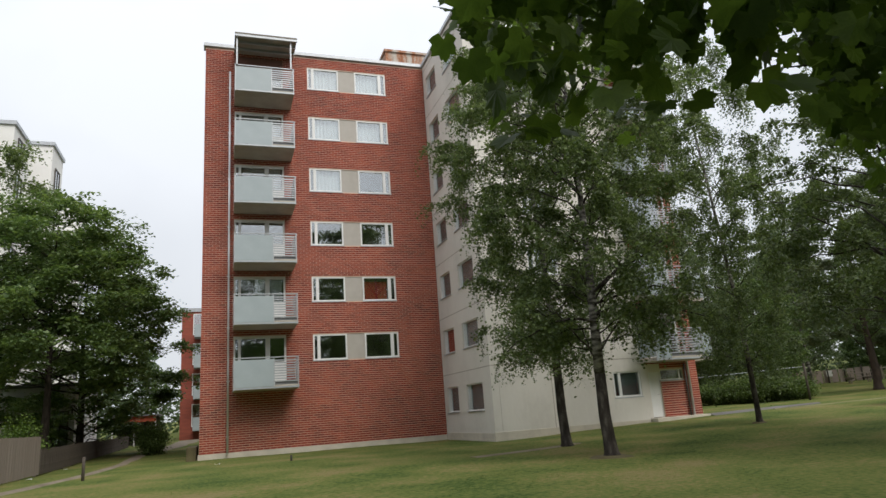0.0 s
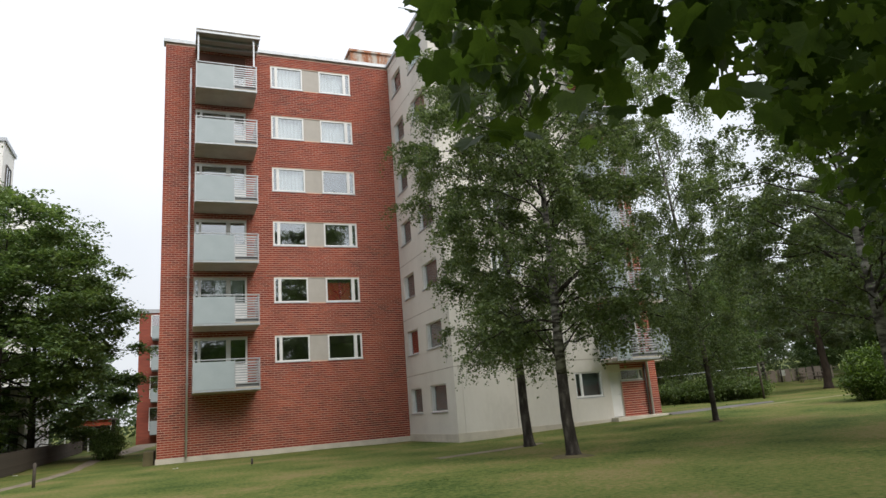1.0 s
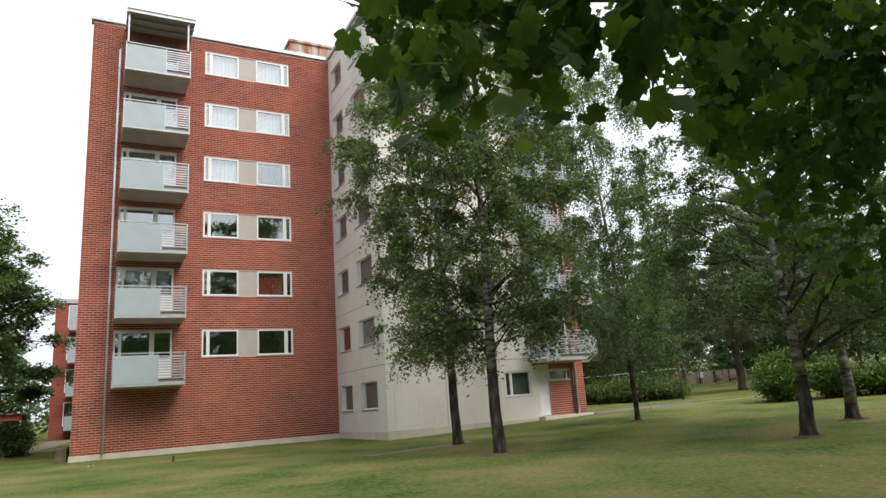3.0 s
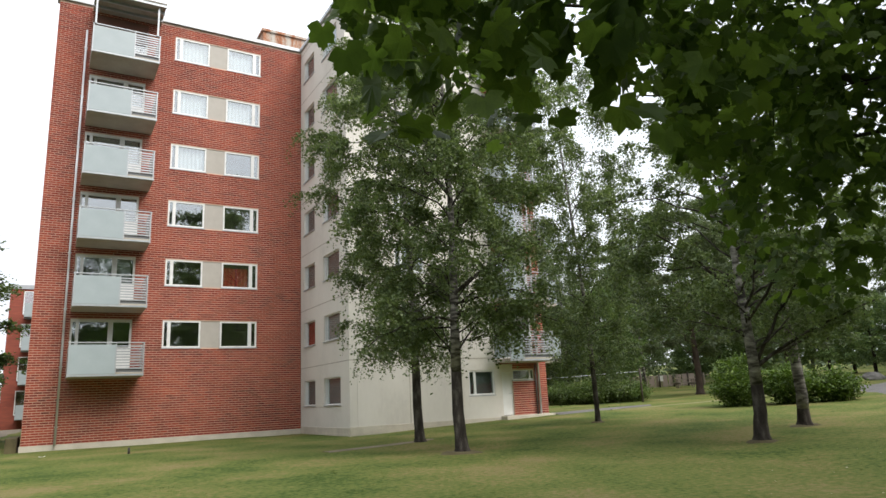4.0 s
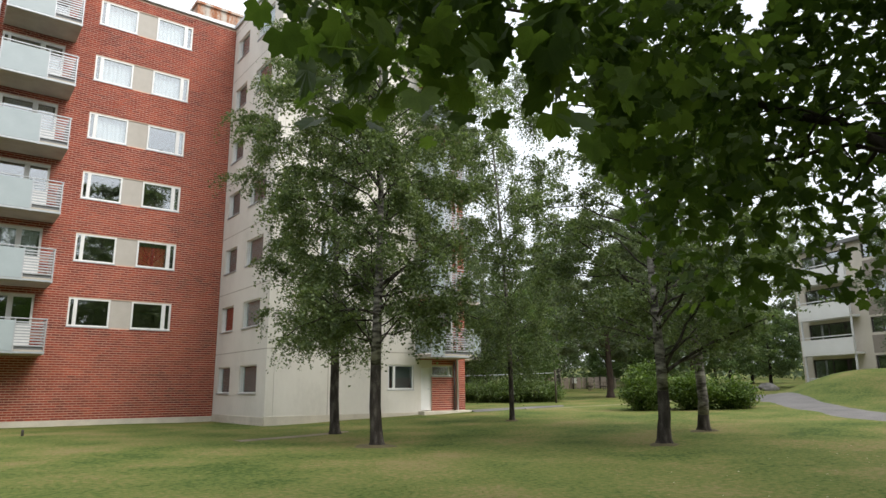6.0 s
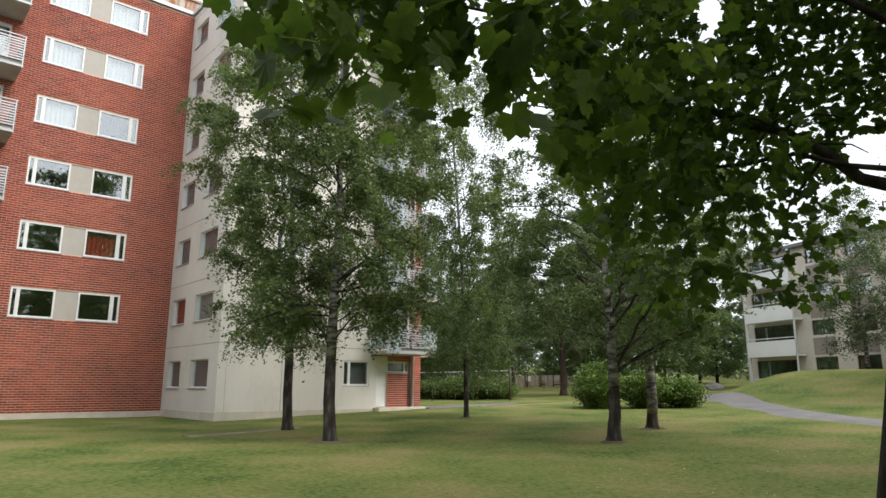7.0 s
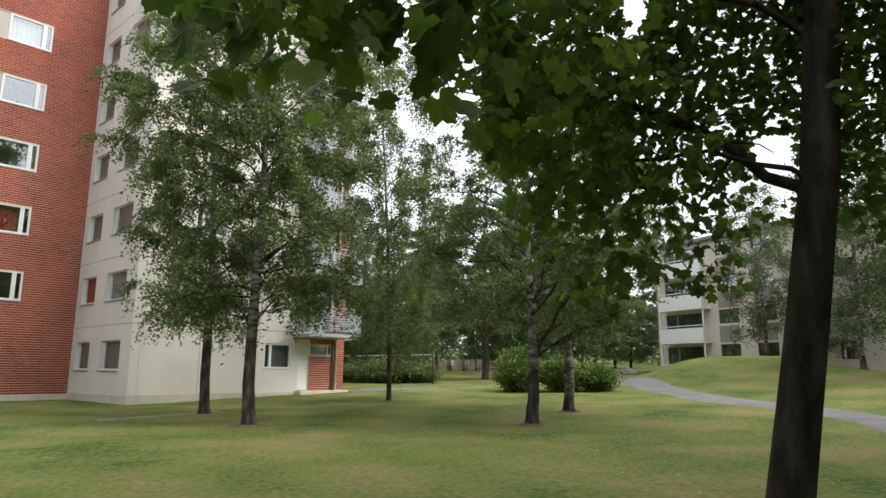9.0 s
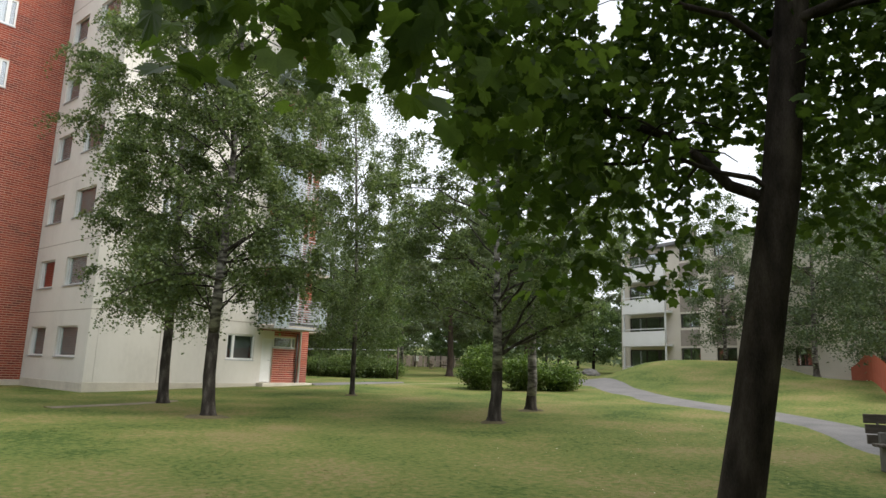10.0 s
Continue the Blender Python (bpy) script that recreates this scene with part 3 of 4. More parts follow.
for k in range(6):
    window(building, "window", 1.5, 1.2, [(0.07, 0.3), (0.4, 1.43)], pose(2.2, -6.08, 3.8 + H * k))
    window(building, "window", 2.2, 2.23, [(0.07, 1.2), (1.35, 2.13)], pose(7.3, -6.05, 2.72 + H * k), sill=False)
    balcony(pose(7.2, -6.1, 2.5 + H * k), depth=1.3, w=2.5, glazed=0.3)
    b = balcony(pose(10.2, -5.9, 2.5 + H * k, 0, 0, 90), depth=1.2, w=3.0)
d = new("entrance_door")
d.parent = building
d.matrix_world = pose(7.56, -6.02, 0.12)
part("door_leaf", Geo().box(0.04, 0.6, 0.02, 0.07, 0.02, 1.94), M_WHITE, d, "plain white door", bevel=0.006)
g = Geo()
g.box(0, 0.04, 0, 0.1, 0, 1.98)
g.box(0.6, 0.64, 0, 0.1, 0, 1.98)
g.box(0.04, 0.6, 0, 0.1, 1.94, 1.98)
part("door_frame", g, M_WHITE, d)
part("door_handle", Geo().tube([(0.53, 0.0, 1.0), (0.53, -0.04, 1.0), (0.42, -0.04, 1.0)], 0.012, 6), M_METAL, d)
# dark upright strip, built as a tube beside the pale pipe
part("downpipe", Geo().tube([(9.48, -6.19, 0.1), (9.48, -6.19, 2.4)], 0.04, 8), M_DARKFRAME, building, "dark upright strip beside the pale pipe", True)
part("downpipe", Geo().tube([(9.66, -6.2, 0.1), (9.66, -6.2, 19.4)], 0.05, 10), M_PIPE, building, "", True)

# ---- trees ----
rng = np.random.default_rng(7)


def leaf_cloud(name, pos, size, mat, aspect=0.75, lie=0.35, seed=1):
    """Many small pointed leaves, one rhomb each, at the places pos."""
    r = np.random.default_rng(seed)
    n = len(pos)
    nrm = r.normal(size=(n, 3))
    nrm[:, 2] = np.abs(nrm[:, 2]) * (1 + lie) + lie
    nrm /= np.linalg.norm(nrm, axis=1)[:, None]
    a = np.cross(nrm, r.normal(size=(n, 3)))
    a /= np.linalg.norm(a, axis=1)[:, None]
    b = np.cross(nrm, a)
    s = (size * r.uniform(0.6, 1.25, n))[:, None]
    fold = nrm * s * 0.12
    v = np.stack([pos - a * s * 0.5, pos + b * s * aspect * 0.5 + fold, pos + a * s * 0.55, pos - b * s * aspect * 0.5 + fold], 1).reshape(-1, 3)
    me = bpy.data.meshes.new(name)
    me.vertices.add(4 * n)
    me.vertices.foreach_set("co", v.astype(np.float32).ravel())
    me.loops.add(4 * n)
    me.loops.foreach_set("vertex_index", np.arange(4 * n, dtype=np.int32))
    me.polygons.add(n)
    me.polygons.foreach_set("loop_start", np.arange(0, 4 * n, 4, dtype=np.int32))
    me.materials.append(mat)
    me.update(calc_edges=True)
    return me


def curve_pts(p0, p1, sag, n=7, wob=0.06, r=None):
    """A bowed line from p0 to p1 with a slight wobble."""
    p0, p1 = np.array(p0, float), np.array(p1, float)
    u = np.linspace(0, 1, n)[:, None]
    q = p0 * (1 - u) + p1 * u
    q[:, 2] += (sag * 4 * u * (1 - u))[:, 0]
    ln = np.linalg.norm(p1 - p0)
    if r is not None and n > 2:
        q[1:-1] += r.normal(scale=wob * ln * 0.5, size=(n - 2, 3))
    return q


def tree(name, base, height, crown, leaf, leaves, mats, label, seed=0, trunk_r=0.16, lean=(0, 0), limbs=26, droop=0.3, twig=1.0, spread=0.25, category="tree", group="", low=None, up=0.5, fork=None, flat=0.7, lie=0.35, sprays=6, per=20):
    """crown: (lowest z over the base, widest radius, height share of the widest part). droop: metres by which twigs hang."""
    r = np.random.default_rng(seed)
    bx, by = base
    bz = ground_z(bx, by) - 0.05
    t = thing(name, pose(bx, by, bz), label, category, group)
    c_lo, c_r, c_w = crown
    low = low if low is not None else mats[0]
    # stem
    n = 14
    u = np.linspace(0, 1, n)
    stem = np.stack([lean[0] * u**1.3 + 0.06 * np.sin(u * 7 + seed), lean[1] * u**1.3 + 0.06 * np.cos(u * 6 + seed), u * height], 1)
    stem[0, :2] = 0
    rad = trunk_r * (1 - u) ** 1.15 + 0.012
    g = Geo()
    foot = [tuple(stem[0]), (stem[1][0] * 0.1, stem[1][1] * 0.1, 0.18), (stem[1][0] * 0.4, stem[1][1] * 0.4, 0.5)]
    line, radii = foot + [tuple(p) for p in stem[1:]], [trunk_r * 1.7, trunk_r * 1.2, trunk_r * 1.03] + list(rad[1:])
    if mats[1] in (M_LEAF_BIRCH, M_LEAF_FAR) and mats[0] in (M_BIRCH, M_BIRCHLOW):
        k = 3 if mats[0] is M_BIRCH else 5 if height < 9 else 6 - (height > 11)
        part("trunk", g.tube(line[:k], radii[:k], 12, cap=False), M_BIRCHLOW, t, "dark furrowed lower trunk", True)
        part("upper_trunk", Geo().tube(line[k - 1 :], radii[k - 1 :], 12), M_BIRCH, t, "pale trunk with black patches", True)
    else:
        part("trunk", g.tube(line, radii, 12), mats[0], t, "", True)
    pos = []
    wood = Geo()

    def at_height(z):
        i = min(n - 2, int(z / height * (n - 1)))
        f = z / height * (n - 1) - i
        return stem[i] * (1 - f) + stem[i + 1] * f, rad[i] * (1 - f) + rad[i + 1] * f

    for i in range(limbs):
        f = (i + r.uniform(0.2, 0.8)) / limbs
        zt = c_lo + (height - c_lo) * f
        prof = c_r * (max(0.05, 1 - abs(f - c_w) / (c_w + 0.15 if f < c_w else 1.02 - c_w)) ** 0.45)
        az = i * 2.399 + r.uniform(-0.4, 0.4)
        out = prof * r.uniform(0.7, 1.12)
        rise = up * out * r.uniform(0.2, 1.6)
        zs = max(c_lo * 0.8, min(zt - rise * 0.8, height * 0.96))
        p0, rr = at_height(zs)
        end = p0 + np.array([math.cos(az) * out, math.sin(az) * out, zt - zs])
        q = curve_pts(p0, end, 0.12 * out, 6, 0.07, r)
        wood.tube([tuple(p) for p in q], list(np.linspace(min(rr * 0.5, 0.012 + 0.009 * out), 0.008, 6)), 5, cap=False)
        k = max(3, int(leaves / limbs / per * (0.4 + out / c_r)))
        sides = []
        for j in range(sprays):
            w = (r.uniform(0.2, 1.0) ** 0.7 if j else 1.0) * 5
            i0 = min(4, int(w))
            a = q[i0] * (1 - (w - i0)) + q[i0 + 1] * (w - i0)
            az2 = az + r.normal(scale=0.9)
            ln = twig * r.uniform(0.5, 1.05)
            e = a + np.array([math.cos(az2) * ln, math.sin(az2) * ln, ln * r.uniform(-0.05, 0.5)])
            m = curve_pts(a, e, 0.15 * ln, 5, 0.07, r)
            wood.tube([tuple(p) for p in m], [0.008, 0.007, 0.006, 0.005, 0.004], 4, cap=False)
            sides.append((m, az2))
        for j in range(k):
            m, az2 = sides[j % sprays]
            w = r.uniform(0.1, 1.0) ** 0.8 * 4
            i0 = min(3, int(w))
            a = m[i0] * (1 - (w - i0)) + m[i0 + 1] * (w - i0)
            az3 = az2 + r.normal(scale=1.2)
            ln = twig * r.uniform(0.15, 0.5)
            e = a + np.array([math.cos(az3) * ln, math.sin(az3) * ln, ln * r.uniform(-0.1, 0.5) - droop * r.uniform(0.1, 1.2)])
            h = curve_pts(a, e, 0.2 * ln, 5, 0.06, r)
            if j % 4 == 0:
                wood.tube([tuple(p) for p in h], [0.006, 0.005, 0.004, 0.004, 0.003], 3, cap=False)
            uu = r.uniform(0.05, 1.05, per) * 4
            ii = np.clip(uu.astype(int), 0, 3)
            ff = (uu - ii)[:, None]
            pts = h[ii] * (1 - ff) + h[ii + 1] * ff + r.normal(scale=spread * (0.35 + 0.3 * r.uniform()), size=(per, 3)) * np.array([1, 1, flat])
            pos.append(pts)
    if fork:
        for p0, p1, sag, r0 in fork:
            q = curve_pts(p0, p1, sag, 8, 0.03, r)
            wood.tube([tuple(p) for p in q], list(np.linspace(r0, 0.015, 8)), 7, cap=False)
            for j in range(26):
                s = r.uniform(0.35, 1) * 7
                i0 = min(6, int(s))
                a = q[i0] * (1 - (s - i0)) + q[i0 + 1] * (s - i0)
                e = a + r.normal(scale=0.55, size=3) + np.array([0, 0, 0.1 - droop * 0.6])
                uu = r.uniform(0, 1, 30)[:, None]
                pos.append(a * (1 - uu) + e * uu + r.normal(scale=spread * 0.5, size=(30, 3)))
    part("branchwork", wood, low, t, "", True)
    pos = np.concatenate(pos)
    part("crown", leaf_cloud("crown", pos, leaf, mats[1], lie=lie, seed=seed + 5), mats[1], t)
    return t


BIRCH = (M_BIRCH, M_LEAF_BIRCH)
DARKB = (M_BIRCHLOW, M_LEAF_BIRCH)
lbl = "weeping silver birch with dark furrowed lower bark on the lawn"
on_lawn = "birches on the lawn"
WEEP = dict(low=M_BIRCHLOW, lie=0.2, group=on_lawn)
tree("birch_tree", (-1.3, -16.7), 13.6, (2.9, 2.85, 0.58), 0.088, 86000, DARKB, lbl, 11, 0.155, (0.1, 0.3), 52, 0.75, 1.15, 0.12, up=0.7, sprays=6, per=26, fork=[((0.05, 0.0, 4.2), (1.9, -1.5, 5.5), 0.1, 0.05), ((0.05, 0.0, 3.4), (-2.3, 0.6, 2.8), 0.35, 0.04), ((0.05, 0.0, 3.2), (-1.3, 1.3, 2.75), 0.3, 0.03), ((0.05, 0.0, 3.6), (2.2, -1.5, 3.3), 0.3, 0.035), ((0.05, 0.0, 3.9), (2.6, -1.2, 3.9), 0.3, 0.035)], **WEEP)
tree("birch_tree", (-0.05, -12.1), 15.2, (2.6, 2.7, 0.58), 0.088, 68000, DARKB, lbl, 12, 0.15, (-0.5, 0.3), 48, 0.9, 1.1, 0.12, up=0.7, sprays=5, per=26, **WEEP)
tree("birch_tree", (7.0, -12.85), 14.6, (1.9, 2.1, 0.62), 0.085, 58000, DARKB, "slender young birch with long hanging twigs", 13, 0.09, (-0.5, 0.4), 40, 1.5, 0.85, 0.15, up=0.6, sprays=4, per=30, **WEEP)
tree("birch_tree", (3.75, -21.7), 8.6, (2.6, 3.0, 0.42), 0.085, 40000, DARKB, "birch with a forked dark limb reaching over the lawn", 14, 0.15, (0.0, 0.0), 38, 0.55, 1.1, 0.12, up=0.6, sprays=5, per=24, fork=[((0.1, -0.1, 1.75), (1.0, -2.5, 3.0), 0.12, 0.048), ((0.1, -0.1, 1.85), (0.5, -1.5, 4.0), 0.1, 0.045), ((0.1, -0.1, 1.8), (1.6, -2.0, 2.9), 0.1, 0.038)], **WEEP)
tree("birch_tree", (7.4, -20.5), 11.4, (2.6, 2.9, 0.45), 0.085, 42000, BIRCH, "birch with a pale spotted trunk on the lawn", 15, 0.15, (-0.2, 0.1), 34, 0.55, 1.1, 0.12, up=0.6, sprays=5, per=24, **WEEP)

# ---- the maple by the footpath ----
LEAF_HALF = [(0, 1.0), (10, 0.83), (18, 0.86), (29, 0.68), (43, 0.84), (52, 1.0), (61, 0.82), (70, 0.84), (84, 0.66), (100, 0.86), (120, 0.68), (150, 0.54), (176, 0.16)]

LEAF_COARSE = [(0, 1.0), (29, 0.68), (52, 1.0), (84, 0.66), (100, 0.86), (150, 0.54)]


def maple_leaf(curl, half):
    """Vertices (unit half-length) and faces of one lobed leaf, tip along +y, folded on its midrib."""
    ring = half + [(360 - a, r) for a, r in half[::-1] if a > 0]
    v = [(0.0, 0.0, 0.0)]
    for a, r in ring:
        x, y = r * math.sin(radians(a)), r * math.cos(radians(a))
        v.append((x, y, 0.16 * abs(x) - curl * (x * x + y * y)))
    n = len(ring)
    f = [(0, 1 + i, 1 + (i + 1) % n) for i in range(n)]
    return np.array(v), f


maple = thing("maple_tree", pose(-5.757, -30.385, ground_z(-5.757, -30.385) - 0.05), "dark-barked maple with large lobed green leaves hanging over the lawn", "tree")
m0 = Vector(maple.location)
stem = [(0.0, 0.14, 0.0), (0.0, 0.1, 0.2), (0.0, 0.05, 0.5), (0.0, 0.0, 0.8), (0.02, -0.09, 1.35), (0.04, -0.17, 1.85), (0.06, -0.25, 2.4), (0.08, -0.32, 2.85), (0.09, -0.37, 3.4), (0.1, -0.42, 3.9), (0.13, -0.5, 4.7), (0.15, -0.5, 5.7), (0.2, -0.5, 7.0)]
part("trunk", Geo().tube(stem, [0.22, 0.175, 0.155, 0.145, 0.137, 0.132, 0.128, 0.126, 0.12, 0.115, 0.105, 0.08, 0.04], 16), M_BARK, maple, "", True)
r = np.random.default_rng(21)
BOUGHS = [  # start height, bearing, reach, end height, radius
    (2.75, -18, 2.0, 3.6, 0.045), (2.8, -28, 1.3, 3.0, 0.02), (3.9, 165, 1.8, 4.3, 0.045), (4.0, 140, 1.6, 4.2, 0.03),
    (5.0, -75, 3.6, 4.0, 0.04), (5.2, -95, 4.2, 3.7, 0.04), (5.5, -60, 4.0, 4.4, 0.04), (5.6, -110, 3.6, 4.4, 0.04), (3.9, -48, 2.6, 4.0, 0.025),
    (5.4, -30, 3.0, 5.6, 0.05), (5.5, 30, 3.0, 5.6, 0.05), (5.6, 80, 3.0, 5.6, 0.05), (5.8, -140, 3.0, 5.8, 0.05),
]
for z, brg, reach, z1, rad in BOUGHS:
    p0 = np.array([0.07, -0.3, z])
    p1 = p0 + np.array([math.sin(radians(brg)) * reach, math.cos(radians(brg)) * reach, z1 - z])
    q = curve_pts(p0, p1, 0.12 * reach, 9, 0.035, r)
    g = Geo().tube([tuple(p) for p in q], list(np.linspace(rad, 0.012, 9)), 8, cap=False)
    for j in range(7):
        i = 3 + j % 6
        e = q[i] + r.normal(scale=0.45, size=3) * np.array([1, 1, 0.6])
        c = curve_pts(q[i], e, 0.08, 5, 0.05, r)
        g.tube([tuple(p) for p in c], [0.014, 0.011, 0.008, 0.006, 0.004], 5, cap=False)
    part("bough", g, M_BARK, maple, "", True)

# hem of the crown round the clearing under it: bearing, lowest elevation in degrees, nearest distance
CLEARING = (-10.57, -31.73, 1.03)
HEM = [(19.5, 32.5, 1.75), (23, 28, 1.75), (26, 23, 1.8), (30, 22.5, 1.8), (34, 25, 1.9), (37, 22, 1.9), (41, 24, 1.9), (43, 23, 1.95), (44.8, 30, 2.0), (46.4, 22, 2.0), (48, 20.5, 2.0), (50.2, 22, 2.1),
       (52, 20, 2.9), (54.5, 13.5, 3.2), (57, 8, 3.4), (61, 6.5, 3.6), (66, 9, 3.8), (70, 7, 3.9), (71.5, 7, 3.9), (73, 12, 4.2), (76, 13, 4.4), (80, 12, 4.6), (84.5, 10, 4.8), (98, 10, 4.6)]


def hem(b):
    return [float(np.interp(b, [h[0] for h in HEM], [h[i] for h in HEM])) for i in (1, 2)]


leaves = []
b = 21.0
while b < 98:
    lo, d0 = hem(b)
    lo += 1.8 if b < 25 else 0.4 if b < 50 else 0.0
    e = lo
    while e < 58:
        ragged = e < lo + 4
        deep = d0 * r.uniform(1.0, 1.35) + (0.35 if ragged else 0.0) * r.uniform() + 0.02 * (e - lo)
        count = (1.3 if e < lo + 3 else 3.2 if e < lo + 6 else 5.2) if d0 < 2.6 else 30.0 if d0 < 3.5 else 54.0
        if d0 > 2.6:
            count *= float(np.interp(e, [8, 14, 21, 30], [0.22, 0.4, 1.1, 1.35]))
        if b > 76:
            count *= 1.5
        elif 39 < b < 51 and e > lo + 3:
            count *= 1.7
        for _ in range(int(count) + (r.uniform() < count % 1)):
            bb, ee, dd = b + r.uniform(-1.1, 1.1), e + r.uniform(-1.4, 1.4), deep * r.uniform(0.92, 1.15)
            if 71.5 < bb < 79.5:  # behind the stem
                dd = max(dd, r.uniform(5.3, 6.2))
            if 73.9 < bb < 76.6 and 13.4 < ee < 18.3:  # the gap over the lowest bough
                continue
            if 43.5 < bb < 45.8 and ee < 34 + r.normal() or 63.8 < bb < 66.2 and ee > 27 + r.normal():
                continue
            leaves.append((CLEARING[0] + dd * math.sin(radians(bb)), CLEARING[1] + dd * math.cos(radians(bb)), CLEARING[2] + dd * math.tan(radians(ee))))
        e += 2.2
    b += 1.75
for _ in range(360):  # the low bough that runs on over the clearing
    bb = r.uniform(50, 70)
    ee = float(np.interp(bb, [50, 55, 61, 66, 70], [20, 20.5, 22, 27, 33])) + 24 * r.uniform() ** 1.3
    dd = r.uniform(2.6, 3.5)
    if 63.8 < bb < 66.2 and ee > 27:
        continue
    leaves.append((CLEARING[0] + dd * math.sin(radians(bb)), CLEARING[1] + dd * math.cos(radians(bb)), CLEARING[2] + dd * math.tan(radians(ee))))
for _ in range(6500):  # the upper crown, mostly out of view, put there to shade what hangs below
    a, q = r.uniform(0, 2 * math.pi), 5.2 * math.sqrt(r.uniform())
    z = 4.6 + 3.6 * r.uniform() * (1 - (q / 5.6) ** 2) + 0.5 * r.uniform()
    u, v = m0.x + q * math.cos(a), m0.y + q * math.sin(a)
    brg = math.degrees(math.atan2(u - CLEARING[0], v - CLEARING[1]))
    if 63.9 < brg < 66.4 and z < 5.6 or -60 < brg < 23:
        continue
    leaves.append((u, v, z))
shapes = [maple_leaf(c, LEAF_HALF) for c in (0.05, 0.16, 0.26)]
coarse = [maple_leaf(c, LEAF_COARSE) for c in (0.05, 0.16, 0.26)]
near_mesh = []
for v, f in shapes:
    me = bpy.data.meshes.new("leaf")
    me.from_pydata([tuple(p) for p in v], [], f)
    me.materials.append(M_LEAF_MAPLE)
    near_mesh.append(me)
allv, allf, allv_count = [], [], 0
singles = []
for i, p in enumerate(leaves):
    p = np.array(p)
    size = r.uniform(0.066, 0.104) if math.dist(p, CLEARING) < 2.9 else r.uniform(0.048, 0.076) if math.dist(p, CLEARING) < 4.3 else r.uniform(0.037, 0.06)
    up = np.array([0, 0, 0.55]) + r.normal(scale=0.6, size=3) * np.array([1, 1, 0.5])
    up /= np.linalg.norm(up)
    tip = np.array([0.7 * r.normal(), 0.7 * r.normal(), -1.0])
    tip -= up * (tip @ up)
    tip /= np.linalg.norm(tip)
    side = np.cross(tip, up)
    dist = math.dist(p, CLEARING)
    k = i % 3
    if dist < 2.9 and len(singles) < 300:
        singles.append((k, Matrix(((side[0], tip[0], up[0], p[0]), (side[1], tip[1], up[1], p[1]), (side[2], tip[2], up[2], p[2]), (0, 0, 0, 1))) @ Matrix.Scale(size, 4)))
    else:
        v, f = (coarse if dist > 3.8 else shapes)[k]
        w = p + size * (v[:, :1] * side + v[:, 1:2] * tip + v[:, 2:] * up)
        allv.append(w)
        allf += [tuple(allv_count + j for j in q) for q in f]
        allv_count += len(v)
me = bpy.data.meshes.new("crown")
me.from_pydata(np.concatenate(allv).tolist(), [], allf)
me.materials.append(M_LEAF_MAPLE)
crown = part("crown", me, M_LEAF_MAPLE, maple)
crown.matrix_parent_inverse = maple.matrix_world.inverted()
for k, m in singles:
    ob = part("leaf", near_mesh[k], M_LEAF_MAPLE, crown)
    ob.matrix_parent_inverse = Matrix()
    ob.matrix_basis = m

# ---- trees round the lawn ----
LIND = (M_BARK, M_LEAF_LINDEN)
PINE = (M_PINEBARK, M_NEEDLE)
tree("broadleaf_tree", (-18.9, 7.4), 13.0, (4.1, 5.2, 0.35), 0.2, 52000, LIND, "dense dark green broadleaf tree behind the board fence", 31, 0.22, (0, 0), 50, 0.7, 2.0, 0.4, low=M_BARK, up=0.2, flat=0.3, lie=0.9)
tree("broadleaf_tree", (-18.3, 13.2), 12.6, (0.8, 5.9, 0.3), 0.21, 60000, LIND, "low dense broadleaf tree beside the gravel path", 32, 0.22, (0, 0), 46, 0.6, 1.8, 0.38, low=M_BARK, up=0.15, flat=0.3, lie=0.9)
tree("broadleaf_tree", (-23.5, 12.5), 19.0, (6.0, 4.0, 0.5), 0.2, 20000, (M_BARK, M_LEAF_BIRCH), "tall light green tree in front of the white flats", 33, 0.3, (0, 0), 30, 0.8, 1.4, 0.5, low=M_BARK, up=0.3)
pine = tree("pine_tree", (25.2, -2.8), 12.5, (2.6, 3.4, 0.3), 0.2, 22000, PINE, "dark green pine with a bare lower trunk", 34, 0.22, (0, 0), 40, 0.15, 0.9, 0.35, group="pines beyond the lawn", low=M_PINEBARK, up=0.12)
farb = tree("birch_tree", (33.5, 9.5), 15.0, (2.2, 3.0, 0.35), 0.17, 20000, (M_BIRCH, M_LEAF_FAR), "distant birch with hanging foliage", 35, 0.16, (0.3, 0), 34, 1.4, 1.3, 0.45, group="distant birches", low=M_BIRCHLOW, up=0.3)
fard = tree("broadleaf_tree", (28.5, 9), 8.5, (1.4, 3.4, 0.35), 0.2, 18000, LIND, "distant broadleaf tree at the edge of the lawn", 36, 0.2, (0, 0), 30, 0.5, 1.2, 0.5, group="distant broadleaf trees", low=M_BARK, up=0.2)


def plant(ob, x, y, turn, size):
    c = copy_thing(ob, pose(x, y, ground_z(x, y) - 0.05, 0, 0, turn))
    c.scale = (size, size, size)
    return c


